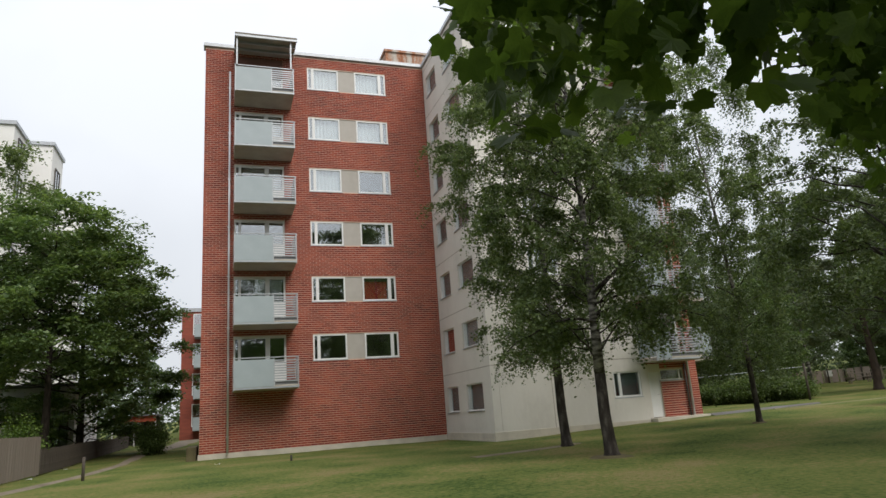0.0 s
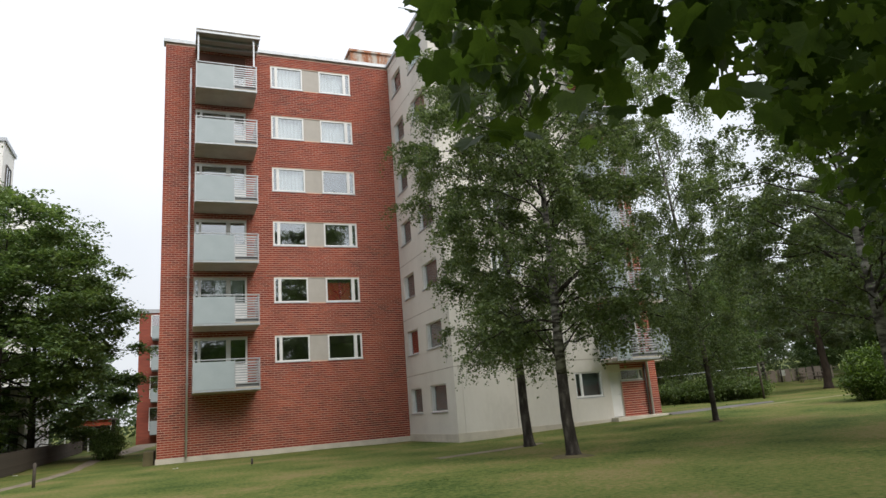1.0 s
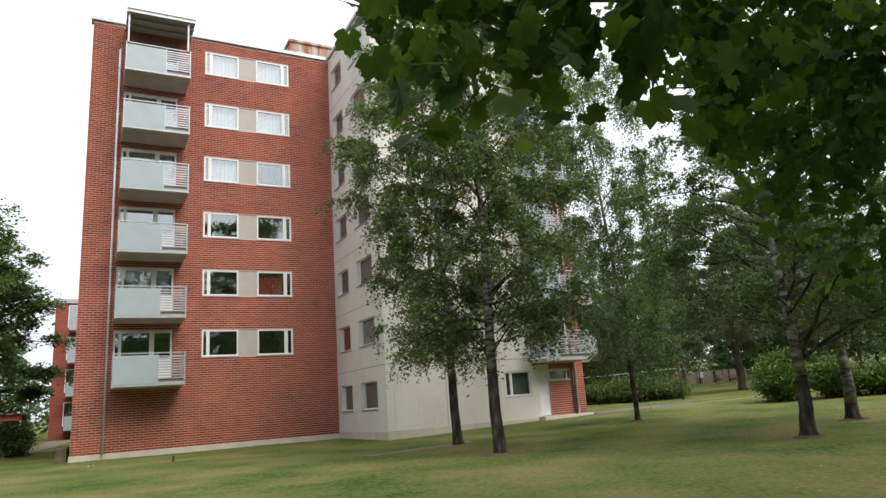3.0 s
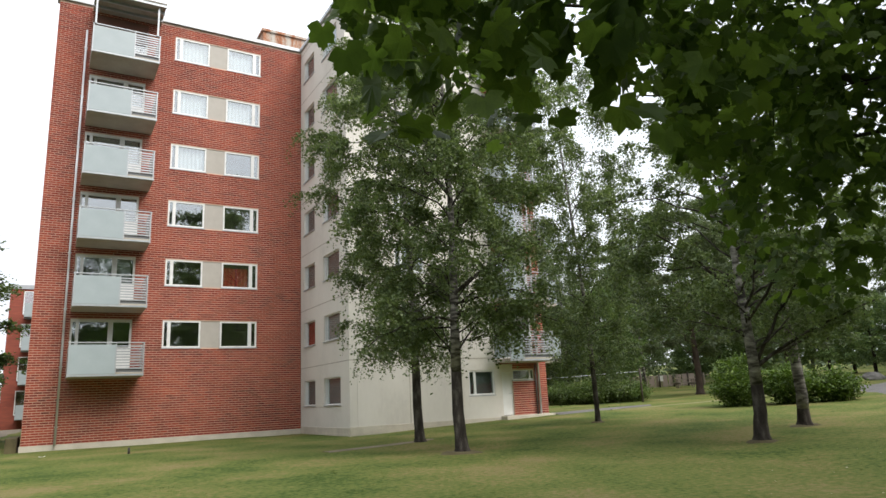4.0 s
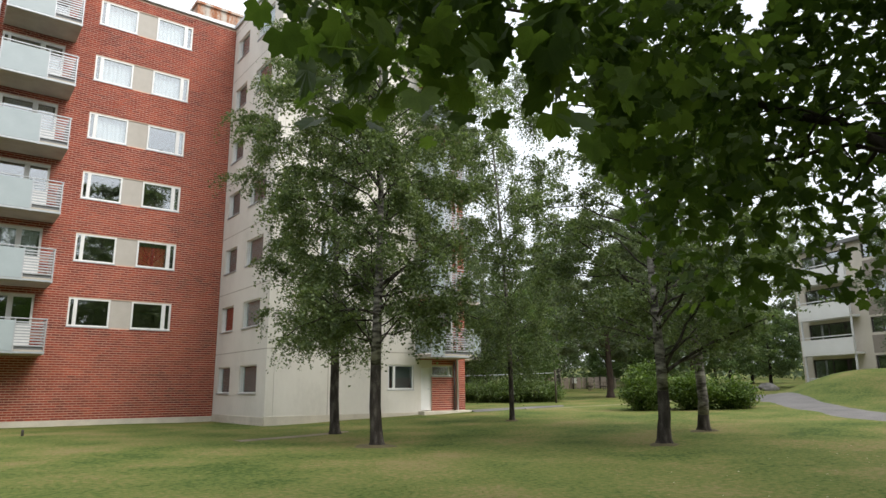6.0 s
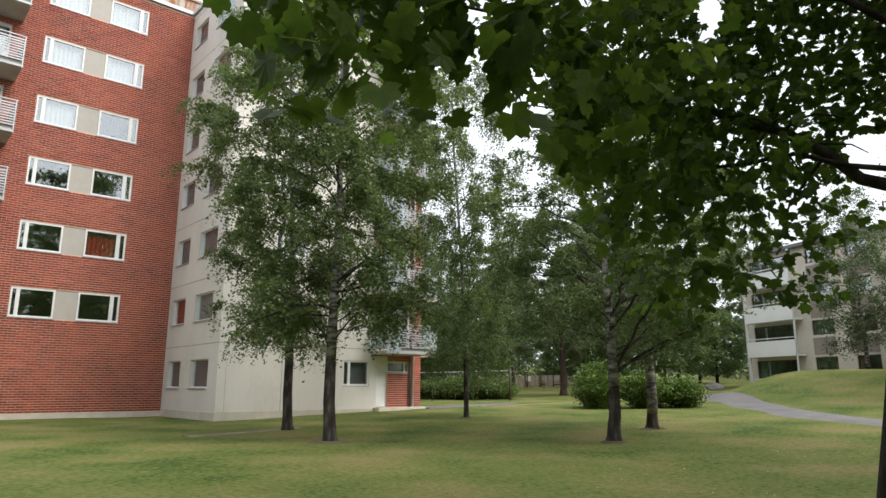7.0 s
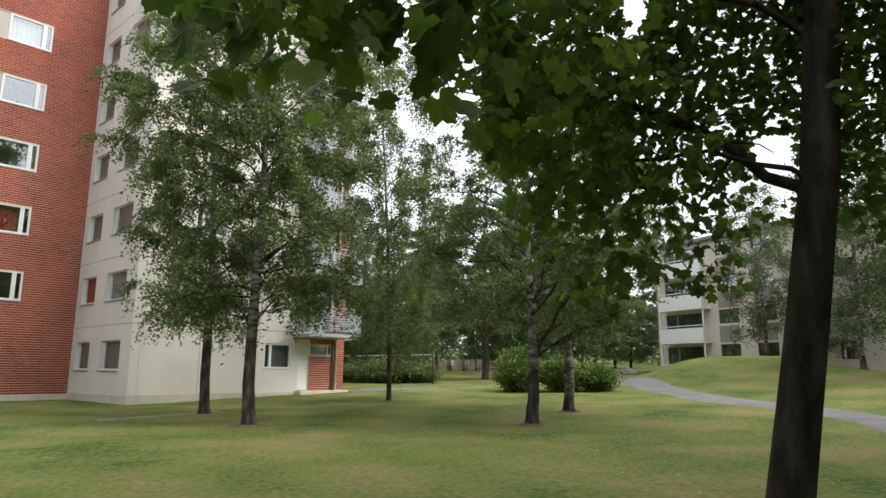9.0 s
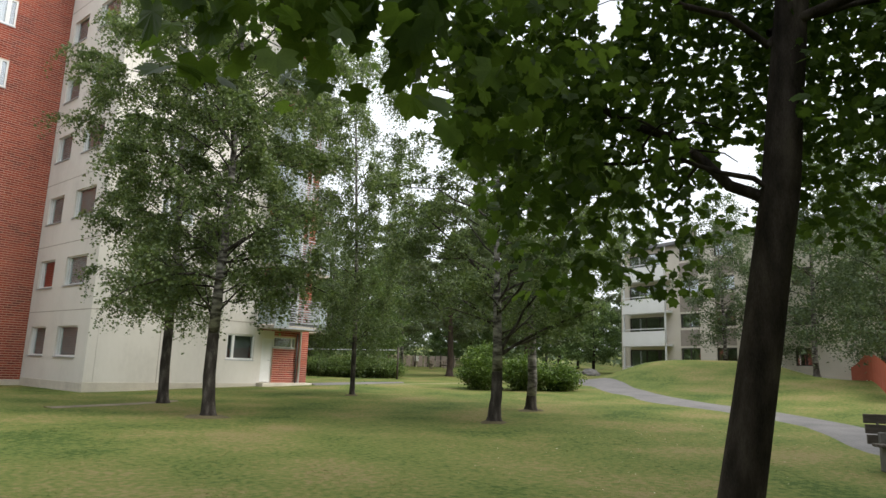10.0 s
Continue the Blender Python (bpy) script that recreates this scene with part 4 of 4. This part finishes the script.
# far west and south copies are unseen, added for lawn shade and pane reflections
for ob, spots in (
    (pine, [(36, -2, 100, 0.9), (29, -7, 200, 0.85), (44, 6, 10, 1.2), (52, 16, 77, 1.3), (58, -2, 150, 1.2), (46, 24, 310, 1.3), (2, -45, 20, 1.85), (9, -47, 120, 1.5), (-22, -52, 60, 1.3), (40, 32, 50, 1.3), (62, -30, 70, 1.2)]),
    (farb, [(22, 6, 60, 0.7), (34.0, -18.3, 120, 0.74), (26.8, -24.8, 200, 0.85), (22.8, -28.6, 50, 0.8), (37.5, -22.3, 20, 0.75), (31.5, -27.2, 310, 0.7), (36, 14, 90, 0.75),  (7, -41, 140, 1.75), (-6, -41, 80, 1.35), (-18, -40, 190, 1.3), (-3, -46, 240, 1.3), (14, -44, 300, 0.95), (42, 18, 33, 0.95), (56, 8, 200, 1.0), (27, 12, 15, 0.8), (48, -33, 95, 1.0)]),
    (fard, [(20.5, 8, 30, 0.8), (25, 18, 80, 0.9), (44, -4, 250, 0.7), (47, 9, 120, 0.7), (51, 13, 20, 0.75), (43, 12, 220, 0.6), (56, 4, 77, 0.8), (52, 4, 300, 0.9), (-26, -14, 40, 1.3), (-24.5, -22, 200, 1.5), (-29, -4, 90, 1.4), (-10, -44, 10, 1.7), (-24, -37, 150, 1.6), (-30, -28, 260, 1.5), (11, -40, 330, 1.1), (24, -42, 200, 1.5), (-30, -40, 20, 1.5), (16, 30, 140, 1.0), (33, 22, 220, 1.0), (60, 20, 260, 1.2), (40, -40, 100, 1.1), (-34, -10, 100, 1.2), (-36, 10, 200, 1.3), (70, -18, 40, 1.2)]),
):
    for x, y, turn, size in spots:
        plant(ob, x, y, turn, size)


def bush(name, x, y, rx, ry, h, n, mat, label, seed, turn=0, group=""):
    """A shrub of stems that fan out from the ground, with leaves about them."""
    q = np.random.default_rng(seed)
    t = thing(name, pose(x, y, ground_z(x, y) - 0.03, 0, 0, turn), label, "shrub", group)
    g, pos = Geo(), []
    stems = 46
    for i in range(stems):
        a, s = i * 2.399, math.sqrt((i + 0.5) / stems)
        foot = np.array([0.55 * rx * s * math.cos(a), 0.55 * ry * s * math.sin(a), 0.0])
        top = np.array([rx * s * math.cos(a), ry * s * math.sin(a), h * (1 - 0.55 * s**3) * q.uniform(0.62, 1.18)])
        c = curve_pts(foot, top, 0.1 * h, 6, 0.05, q)
        g.tube([tuple(p) for p in c], list(np.linspace(0.01, 0.004, 6)), 4, cap=False)
        k = int(n / stems)
        u = q.uniform(0.0, 1.05, k)[:, None] ** 0.8
        pos.append(foot * (1 - u) + top * u + np.array([0, 0, 1]) * 0.4 * h * u * (1 - u) + q.normal(scale=0.14, size=(k, 3)) * np.array([1, 1, 0.8]))
    part("stem", g, M_BARK, t)
    part("foliage", leaf_cloud("foliage", np.concatenate(pos), 0.1, mat, seed=seed), mat, t)
    return t


bush("garden_bush", 14.7, -13.3, 1.2, 1.2, 1.85, 9500, M_LEAF_BUSH, "rounded light green shrub on the lawn", 41, group="shrubs on the lawn")
bush("garden_bush", 15.8, -15.0, 1.15, 1.15, 1.6, 9500, M_LEAF_BUSH, "rounded light green shrub beside the footpath", 42, group="shrubs on the lawn")
bush("garden_bush", 16.8, -16.2, 0.9, 0.95, 1.2, 6000, M_LEAF_BUSH, "rounded light green shrub on the lawn", 43, group="shrubs on the lawn")
for i, (x, y) in enumerate([(16.6, 3.0), (17.6, 1.6), (18.2, 0.2), (18.8, -1.2), (19.4, -2.4), (15.4, 3.8)]):
    bush("hedge_bush", x, y, 1.3, 1.3, 1.3, 7000, M_LEAF_HEDGE, "clipped dark green hedge shrub beside the entrance path", 50 + i, group="hedge by the house")
bush("garden_bush", -14.05, 10.0, 0.9, 0.9, 1.7, 7000, M_LEAF_HEDGE, "dark rounded shrub beside the gravel path", 60)
bush("garden_bush", -18.1, 0.0, 0.9, 0.9, 2.2, 4500, M_LEAF_BUSH, "light green shrub growing over the board fence", 61)

# ---- far flats beyond the mound ----
FLAT = pose(42.2, -7.7, 0, 0, 0, math.degrees(math.atan2(-0.94, -0.34)))
flats = thing("apartment_building", FLAT, "beige four-storey flats with white balconies beyond a grassy mound", "building")
SH = 2.58
holes = []
for k in range(4):
    holes += [(5.9, 7.65, 2.15 + SH * k, 3.2 + SH * k), (9.05, 10.7, 2.15 + SH * k, 3.2 + SH * k), (14.9, 16.3, 2.0 + SH * k, 3.15 + SH * k), (20.0, 21.5, 2.0 + SH * k, 3.15 + SH * k), (24.5, 26, 2.0 + SH * k, 3.15 + SH * k)]
    holes += [(0.7, 4.4, 1.6 + SH * k, 3.1 + SH * k)]
g = Geo()
for a0, a1, b0, b1 in wall_with_openings(-0.2, 34, -0.5, 11.2, holes):
    g.box(a0, a1, 0.0, 0.3, b0, b1)
part("wall", g, M_BEIGEWALL, flats, "beige rendered wall")
# roof deck, end wall and added dim-coloured rooms behind the panes
g = Geo()
g.box(-0.2, 34, 0.31, 9, 11.0, 11.2)
g.box(-0.2, 0.1, 0.31, 9, -0.5, 10.99)
g.box(-0.2, 34, 4.0, 4.2, -0.5, 10.99)
for k in range(5):
    g.box(0.1, 34, 0.31, 3.9, 0.7 + SH * k, 0.85 + SH * k)
part("inner_wall", g, M_INTERIOR, flats)
part("roof", Geo().box(-0.5, 34.3, -0.4, 9.2, 11.21, 11.45), M_ROOF, flats)
for i, (a0, a1, b0, b1) in enumerate(holes):
    wx = FLAT @ pose(a0, 0.08, b0)
    window(flats, "window", a1 - a0, b1 - b0, [(0.06, 0.45 * (a1 - a0)), (0.45 * (a1 - a0) + 0.07, a1 - a0 - 0.06)], wx, frame_mat=M_DARKFRAME, sill=False)
    if 5 < a0 < 12:
        part("infill_panel", Geo().box(a0, a1, -0.02, -0.003, b1 + 0.15, b1 + 1.35), M_TAUPE, flats, "taupe panel under a window")
for k in range(4):
    z = 0.75 + SH * k
    bal = new("balcony")
    bal.parent = flats
    bal.matrix_world = FLAT @ pose(0.8, -0.01, z)
    part("slab", Geo().box(0, 4.4, -0.95, 0, 0, 0.16), M_WHITEWALL, bal)
    if k:
        part("parapet", Geo().box(0, 4.4, -0.95, -0.87, 0.17, 1.15), M_WHITEWALL, bal, "white solid parapet")
    else:
        part("parapet", Geo().box(0, 4.4, -0.95, -0.87, -0.9, 0.0), M_WHITEWALL, bal, "white solid parapet")
        g = Geo()
        for j in range(14):
            g.tube([(0.1 + j * 0.14, -0.92, 0.2), (0.1 + min(13, j + 6) * 0.14, -0.92, 0.2 + min(6, 13 - j) * 0.13)], 0.026, 4)
            g.tube([(0.1 + j * 0.14, -0.93, 0.2), (0.1 + max(0, j - 6) * 0.14, -0.93, 0.2 + min(6, j) * 0.13)], 0.026, 4)
        part("lattice", g, M_WHITE, bal, "white trellis")
    part("handrail", Geo().box(0, 4.4, -0.98, -0.89, 1.3 if k else 0.95, 1.36 if k else 1.01), M_WHITE, bal)
    for x in (0.02, 4.3):
        part("post", Geo().box(x, x + 0.1, -0.86, -0.75, 0.17, SH - 0.002), M_WHITE, bal)

# ---- white flats, low house and second brick house in the north-west ----
white = thing("apartment_building", pose(0, 0, 0), "tall white staggered flats with grey roof edges", "building")
for x0, x1, y0, y1, h in ((-44, -25.1, 21.0, 25, 23.9), (-44, -23.9, 27.2, 31, 24.9), (-44, -25.9, 51, 55, 27.7)):
    part("wall", Geo().box(x0, x1, y0, y1, -0.5, h), M_WHITEWALL, white)
    part("roof", Geo().box(x0 - 0.15, x1 + 0.15, y0 - 0.15, y1 + 0.15, h + 0.001, h + 0.3), M_METAL, white)
    for k in range(8):
        z = 2.2 + 2.8 * k
        window(white, "window", 1.3, 1.3, [(0.06, 0.6), (0.68, 1.24)], pose(x1 - 3.2, y0 - 0.12, z), frame_mat=M_DARKFRAME, sill=False)
        window(white, "window", 1.6, 1.9, [(0.06, 0.75), (0.83, 1.54)], pose(x1 + 0.12, y0 + 1.0, z - 0.4, 0, 0, 90), frame_mat=M_DARKFRAME, sill=False)
        window(white, "window", 1.3, 1.3, [(0.06, 0.6), (0.68, 1.24)], pose(x1 - 7.2, y0 - 0.12, z), frame_mat=M_DARKFRAME, sill=False)
low = thing("low_house", pose(0, 0, 0), "low white rendered house behind the trees", "house")
part("wall", Geo().box(-34, -19.0, 15.5, 24, -0.5, 4.2), M_WHITEWALL, low)
part("roof", Geo().box(-34.3, -18.8, 15.2, 24.3, 4.201, 4.4), M_ROOF, low)
for x in (-20.2, -24.2, -28):
    window(low, "window", 0.9, 2.1, [(0.06, 0.42), (0.5, 0.84)], pose(x, 15.38, 0.6), frame_mat=M_DARKFRAME, sill=False)
second = thing("apartment_building", pose(0, 0, 0), "four-storey red brick house with pale grey balconies", "building")
part("wall", Geo().box(-13.9, 2, 35, 47, -0.5, 11.9), M_BRICK_FAR, second)
part("fascia", Geo().box(-14.0, 2.1, 34.9, 47.1, 11.901, 12.25), M_METAL, second)
for k in range(4):
    z = 1.0 + 2.8 * k
    window(second, "window", 2.0, 2.0, [(0.06, 0.9), (1.0, 1.94)], pose(-12.9, 34.88, z + 0.3), sill=False)
    part("balcony", Geo().box(-12.75, -10.4, 33.6, 34.98, z - 0.1, z + 0.1).box(-12.75, -10.4, 33.55, 33.59, z - 0.05, z + 1.1), M_PANEL, second, "pale grey balcony")
shed = thing("carport", pose(-18.5, 27.5, ground_z(-18.5, 27.5)), "low carport with a red-brown board front", "carport")
part("front_board", Geo().box(0, 3.2, 0, 0.05, 1.85, 2.3), M_REDWOOD, shed)
part("roof", Geo().box(-0.1, 3.4, -0.2, 4, 2.301, 2.4), M_ROOF, shed)
part("back_wall", Geo().box(0, 3.2, 3.9, 4.0, 0, 2.3), M_DARKFRAME, shed)
for x in (0.0, 1.6, 3.1):
    part("post", Geo().box(x, x + 0.1, 0.06, 0.16, 0, 2.3), M_WHITE, shed)


# ---- fences, bench, posts ----


def post(name, x, y, h, rad, mat, label, category="post"):
    ob = new(name, Geo().tube([(0, 0, -0.1), (0, 0, h - 0.02), (0, 0, h)], [rad, rad, rad * 0.7], 8).mesh(name, mat, True))
    ob.location = (x, y, ground_z(x, y))
    return tagged(ob, label, category)


def board_fence(p0, p1, h0, h1, mat, label, board=0.14, lift=0.05, gap=0.012):
    """Upright boards side by side on two rails between posts."""
    d = Vector((p1[0] - p0[0], p1[1] - p0[1]))
    n = int(d.length / (board + gap))
    ang = math.degrees(math.atan2(d.y, d.x))
    t = thing("board_fence", pose(p0[0], p0[1], 0, 0, 0, ang), label, "fence")
    me = {}
    q = random.Random(3)
    for i in range(n):
        u = i * (board + gap)
        f = u / d.length
        z = ground_z(p0[0] + d.x * f, p0[1] + d.y * f) + lift
        h = h0 * (1 - f) + h1 * f
        key = round(h, 1)
        if key not in me:
            me[key] = Geo().box(0, board, 0, 0.022, 0, h).mesh("board", mat)
        ob = part("board", me[key], mat, t)
        ob.location = (u, q.uniform(-0.004, 0.004), z + q.uniform(-0.01, 0.01))
    k = 0.0
    while k < d.length:
        f = k / d.length
        z = ground_z(p0[0] + d.x * f, p0[1] + d.y * f)
        part("post", Geo().box(k, k + 0.09, 0.07, 0.16, z - 0.2, z + h0 * (1 - f) + h1 * f - 0.05), mat, t)
        f2 = min(1.0, (k + 2.2) / d.length)
        za, zb = z + 0.3, ground_z(p0[0] + d.x * f2, p0[1] + d.y * f2) + 0.3
        for up in (0.0, h0 * 0.55):
            part("rail", Geo().tube([(k, 0.045, za + up), (d.length * f2, 0.045, zb + up)], 0.022, 4), mat, t)
        k += 2.2
    return t


board_fence((-17.25, -10.0), (-17.17, -1.0), 1.42, 1.35, M_WOODGREY, "weathered grey-brown board fence along the gravel path")
# same fence farther on; tree shade is put into its board colour
board_fence((-17.17, -0.9), (-16.95, 25.0), 0.95, 0.75, M_WOOD_DARK_SHADED, "low board fence coloured dark for the shade under the trees")
board_fence((36.5, 14.2), (41.5, 9.2), 1.05, 1.15, M_BROWNWOOD, "low red-brown board fence at the lawn's far edge", board=0.5, gap=0.09)
far_dir = Vector((5.0, -5.0, 0)).normalized()
for k in range(6):
    p = Vector((36.42, 14.1, 0)) + far_dir * (0.2 + 1.25 * k)
    post("fence_post", p.x, p.y, 1.25, 0.07, M_WOOD_DARK_SHADED, "dark wooden post of the low far fence")
notice = tagged(new("notice_board", Geo().box(-0.22, 0.22, -0.02, 0.0, 0.55, 1.05).mesh("notice_board", M_WHITE)), "small blank white notice board on the far fence", "sign")
notice.matrix_world = pose(38.4, 12.1, ground_z(38.4, 12.1), 0, 0, -45)
board_fence((37.5, -24.6), (17.0, -28.9), 1.1, 1.2, M_REDWOOD, "red painted board fence beside the lawn")


def bench(x, y, turn, label, name="park_bench"):
    t = thing(name, pose(x, y, ground_z(x, y) + 0.01, 0, 0, turn), label, "bench")
    for u in (0.15, 1.45):
        g = Geo()
        g.box(u, u + 0.12, -0.2, 0.2, 0.0, 0.4)
        g.box(u, u + 0.12, 0.1, 0.22, 0.401, 0.62)
        part("leg", g, M_STONE, t, "grey concrete support", bevel=0.012)
    for j in range(3):
        part("seat_slat", Geo().box(0, 1.75, -0.26 + j * 0.15, -0.14 + j * 0.15, 0.401, 0.45) if j < 2 else Geo().box(0, 1.75, 0.0, 0.09, 0.401, 0.45), M_WOOD_DARK_SHADED, t, bevel=0.006)
    for j in range(3):
        part("back_slat", Geo().box(0, 1.75, 0.222 + j * 0.05, 0.262 + j * 0.05, 0.42 + j * 0.165, 0.57 + j * 0.165), M_WOOD_DARK_SHADED, t, bevel=0.006)
    for u in (0.18, 1.48):
        part("back_support", Geo().tube([(u + 0.03, 0.24, 0.45), (u + 0.03, 0.38, 0.9)], 0.02, 6), M_DARKFRAME, t)
    return t


bench(2.52, -30.09, -60, "park bench with dark slats on concrete supports")
picnic = thing("picnic_table", pose(36.5, 7.8, ground_z(36.5, 7.8), 0, 0, -30), "small grey wooden picnic table on the lawn", "table")
part("tabletop", Geo().box(-0.9, 0.9, -0.4, 0.4, 0.7, 0.76), M_WOODGREY, picnic)
for y in (-0.85, 0.6):
    part("seat", Geo().box(-0.9, 0.9, y, y + 0.25, 0.42, 0.47), M_WOODGREY, picnic)
for x in (-0.7, 0.65):
    part("leg", Geo().box(x, x + 0.06, -0.8, 0.8, 0.3, 0.415).box(x, x + 0.06, -0.3, -0.2, -0.02, 0.7).box(x, x + 0.06, 0.2, 0.3, -0.02, 0.7), M_WOODGREY, picnic)


post("wooden_stake", -14.55, -7.55, 0.72, 0.05, M_WOOD_DARK_SHADED, "short dark wooden stake beside the gravel path")
post("wooden_stake", -8.09, -6.58, 0.2, 0.04, M_DARKFRAME, "very short dark stub in the lawn before the brick wall")
post("fence_post", 18.5, -4.25, 1.85, 0.06, M_WOOD_DARK_SHADED, "dark wooden post carrying a wire beside the hedge")
post("fence_post", 12.6, 1.5, 1.85, 0.06, M_WOOD_DARK_SHADED, "dark wooden post carrying a wire beside the hedge")
wire = new("wire", Geo().tube([(12.6, 1.5, ground_z(12.6, 1.5) + 1.7), (15.5, -1.3, 1.9), (18.5, -4.25, ground_z(18.5, -4.25) + 1.7)], 0.018, 5).mesh("wire", M_METAL, True))
tagged(wire, "pale wire stretched between two posts over the hedge", "wire")
post("lamp_pole", 26.5, -8.6, 4.2, 0.04, M_WHITE, "thin white pole among the trees")
for i, (x, y, s) in enumerate([(38.5, -6.6, 0.7), (36.6, -7.6, 0.55), (40.5, -5.3, 0.6), (34.5, -4.0, 0.4)]):
    bm = bmesh.new()
    bmesh.ops.create_icosphere(bm, subdivisions=3, radius=s)
    for v in bm.verts:
        v.co *= 1 + 0.28 * noise.noise(v.co * 1.6 + Vector((i * 9, 0, 0)))
        v.co.z *= 0.55
    me = bpy.data.meshes.new("boulder")
    bm.to_mesh(me)
    bm.free()
    me.materials.append(M_STONE)
    ob = new("boulder", me)
    ob.location = (x, y, ground_z(x, y) + s * 0.15)
    tagged(ob, "grey weathered boulder on the grass beside the path", "stone", "boulders by the path")

for i, (x, y) in enumerate([(-16.9, 1.9), (-16.85, -4.3), (-10.67, -5.41)]):
    g = Geo()
    for a in range(4):
        for b in range(4):
            g.v.append((a * 0.06, b * 0.05, 0.05 + 0.035 * noise.noise((a * 0.9 + i * 5, b * 0.9, 2))))
    for a in range(3):
        for b in range(3):
            k = a * 4 + b
            g.f.append((k, k + 4, k + 5, k + 1))
            g.m.append(0)
    ob = new("paper_scrap", g.mesh("paper_scrap", M_WHITE, True))
    ob.location = (x, y, ground_z(x, y))
    tagged(ob, "crumpled white paper scrap lying on the grass", "litter", "paper scraps")

q = np.random.default_rng(9)
flecks = np.stack([q.uniform(-3, 7, 70), q.uniform(-29.5, -24, 70), np.zeros(70)], 1)
for p in flecks:
    p[2] = ground_z(p[0], p[1]) + 0.035
tagged(new("fallen_petal", leaf_cloud("fallen_petal", flecks, 0.035, M_PETAL, lie=2.0, seed=4)), "small pale petals scattered on the lawn", "litter", kind="stuff")

# short blades of the lawn where it lies nearest
n = 90000
rad = 7.5 + 20 * q.uniform(0, 1, n) ** 1.25
brg = q.uniform(radians(-4), radians(88), n)
xy = np.stack([CLEARING[0] + rad * np.sin(brg), CLEARING[1] + rad * np.cos(brg)], 1)
thick = np.array([noise.noise((x * 0.9, y * 0.9, 5)) for x, y in xy])
xy = xy[(thick > q.uniform(-0.75, 0.25, n)) & ~((xy[:, 0] > -0.4) & (xy[:, 1] > -6.6)) & (xy[:, 1] < -0.2)]
n = len(xy)
foot = np.array([(x, y, ground_z(x, y) + 0.03 * noise.noise((x * 0.35, y * 0.35, 0)) - 0.01) for x, y in xy])
turn = q.uniform(0, math.tau, n)
wide = np.stack([np.cos(turn), np.sin(turn), np.zeros(n)], 1) * q.uniform(0.008, 0.018, n)[:, None]
tall = np.stack([q.normal(scale=0.05, size=n), q.normal(scale=0.05, size=n), q.uniform(0.009, 0.021, n)], 1)
me = bpy.data.meshes.new("grass")
me.vertices.add(3 * n)
me.vertices.foreach_set("co", np.stack([foot - wide, foot + wide, foot + tall], 1).astype(np.float32).ravel())
me.loops.add(3 * n)
me.loops.foreach_set("vertex_index", np.arange(3 * n, dtype=np.int32))
me.polygons.add(n)
me.polygons.foreach_set("loop_start", np.arange(0, 3 * n, 3, dtype=np.int32))
me.materials.append(M_GRASS)
me.update(calc_edges=True)
tagged(new("grass", me), "short mown blades of grass on the lawn", "grass", kind="stuff")

# far woods that close the view all round
pos = []
for i in range(330):
    a = 2 * math.pi * i / 330 + q.normal(scale=0.01)
    d = q.uniform(74, 98)
    x, y = -5 + d * math.sin(a), -15 + d * math.cos(a)
    h, w = q.uniform(7, 13), q.uniform(2.2, 3.6)
    n = 420
    u = q.uniform(0, 1, n)
    rr = w * np.sqrt(q.uniform(0, 1, n)) * (1 - 0.75 * u**2)
    t = q.uniform(0, 6.283, n)
    c = np.stack([x + rr * np.cos(t), y + rr * np.sin(t), ground_z(x, y) + 0.3 + h * u], 1)
    pos.append(c + q.normal(scale=0.25, size=(n, 3)))
tagged(new("far_woods", leaf_cloud("far_woods", np.concatenate(pos), 0.75, M_FARWOOD, seed=8)), "distant green woods behind the houses", "woods", kind="stuff")

# ---- bricks, joined and single ----


def bricks(cells, y, parent, near):
    """The bricks of one facade; those inside near (x0, x1, z0, z1) are objects of their own."""
    joined = Geo()
    shared = {}
    r = random.Random(5)
    for a, b, z0, z1 in cells:
        proud = r.uniform(0.0, 0.006)
        if near[0] <= a and b <= near[1] and near[2] <= z0 and z1 <= near[3]:
            key = round(b - a, 2)
            if key not in shared:
                shared[key] = Geo().box(0, b - a, 0, 0.04, 0, z1 - z0).mesh("brick", M_BRICK)
            ob = part("brick", shared[key], M_BRICK, parent)
            ob.location = (a, y - 0.012 - proud, z0)
        else:
            joined.box(a, b, y - 0.012 - proud, y + 0.03, z0, z1)
    ob = part("brickwork", joined, M_BRICK, parent)
    ob["kind"] = "stuff"


bricks(brick_cells(-11.35, -0.002, -0.05, ROOF_Z, PAIR + DOORS), 0.02, brick_wall, (-9.0, -5.2, -0.06, 1.75))
bricks(brick_cells(7.41, 10.2, 0.05, ROOF_Z, BRICK_HOLES), -6.10, front_brick, (8.2, 9.3, 0.04, 1.7))
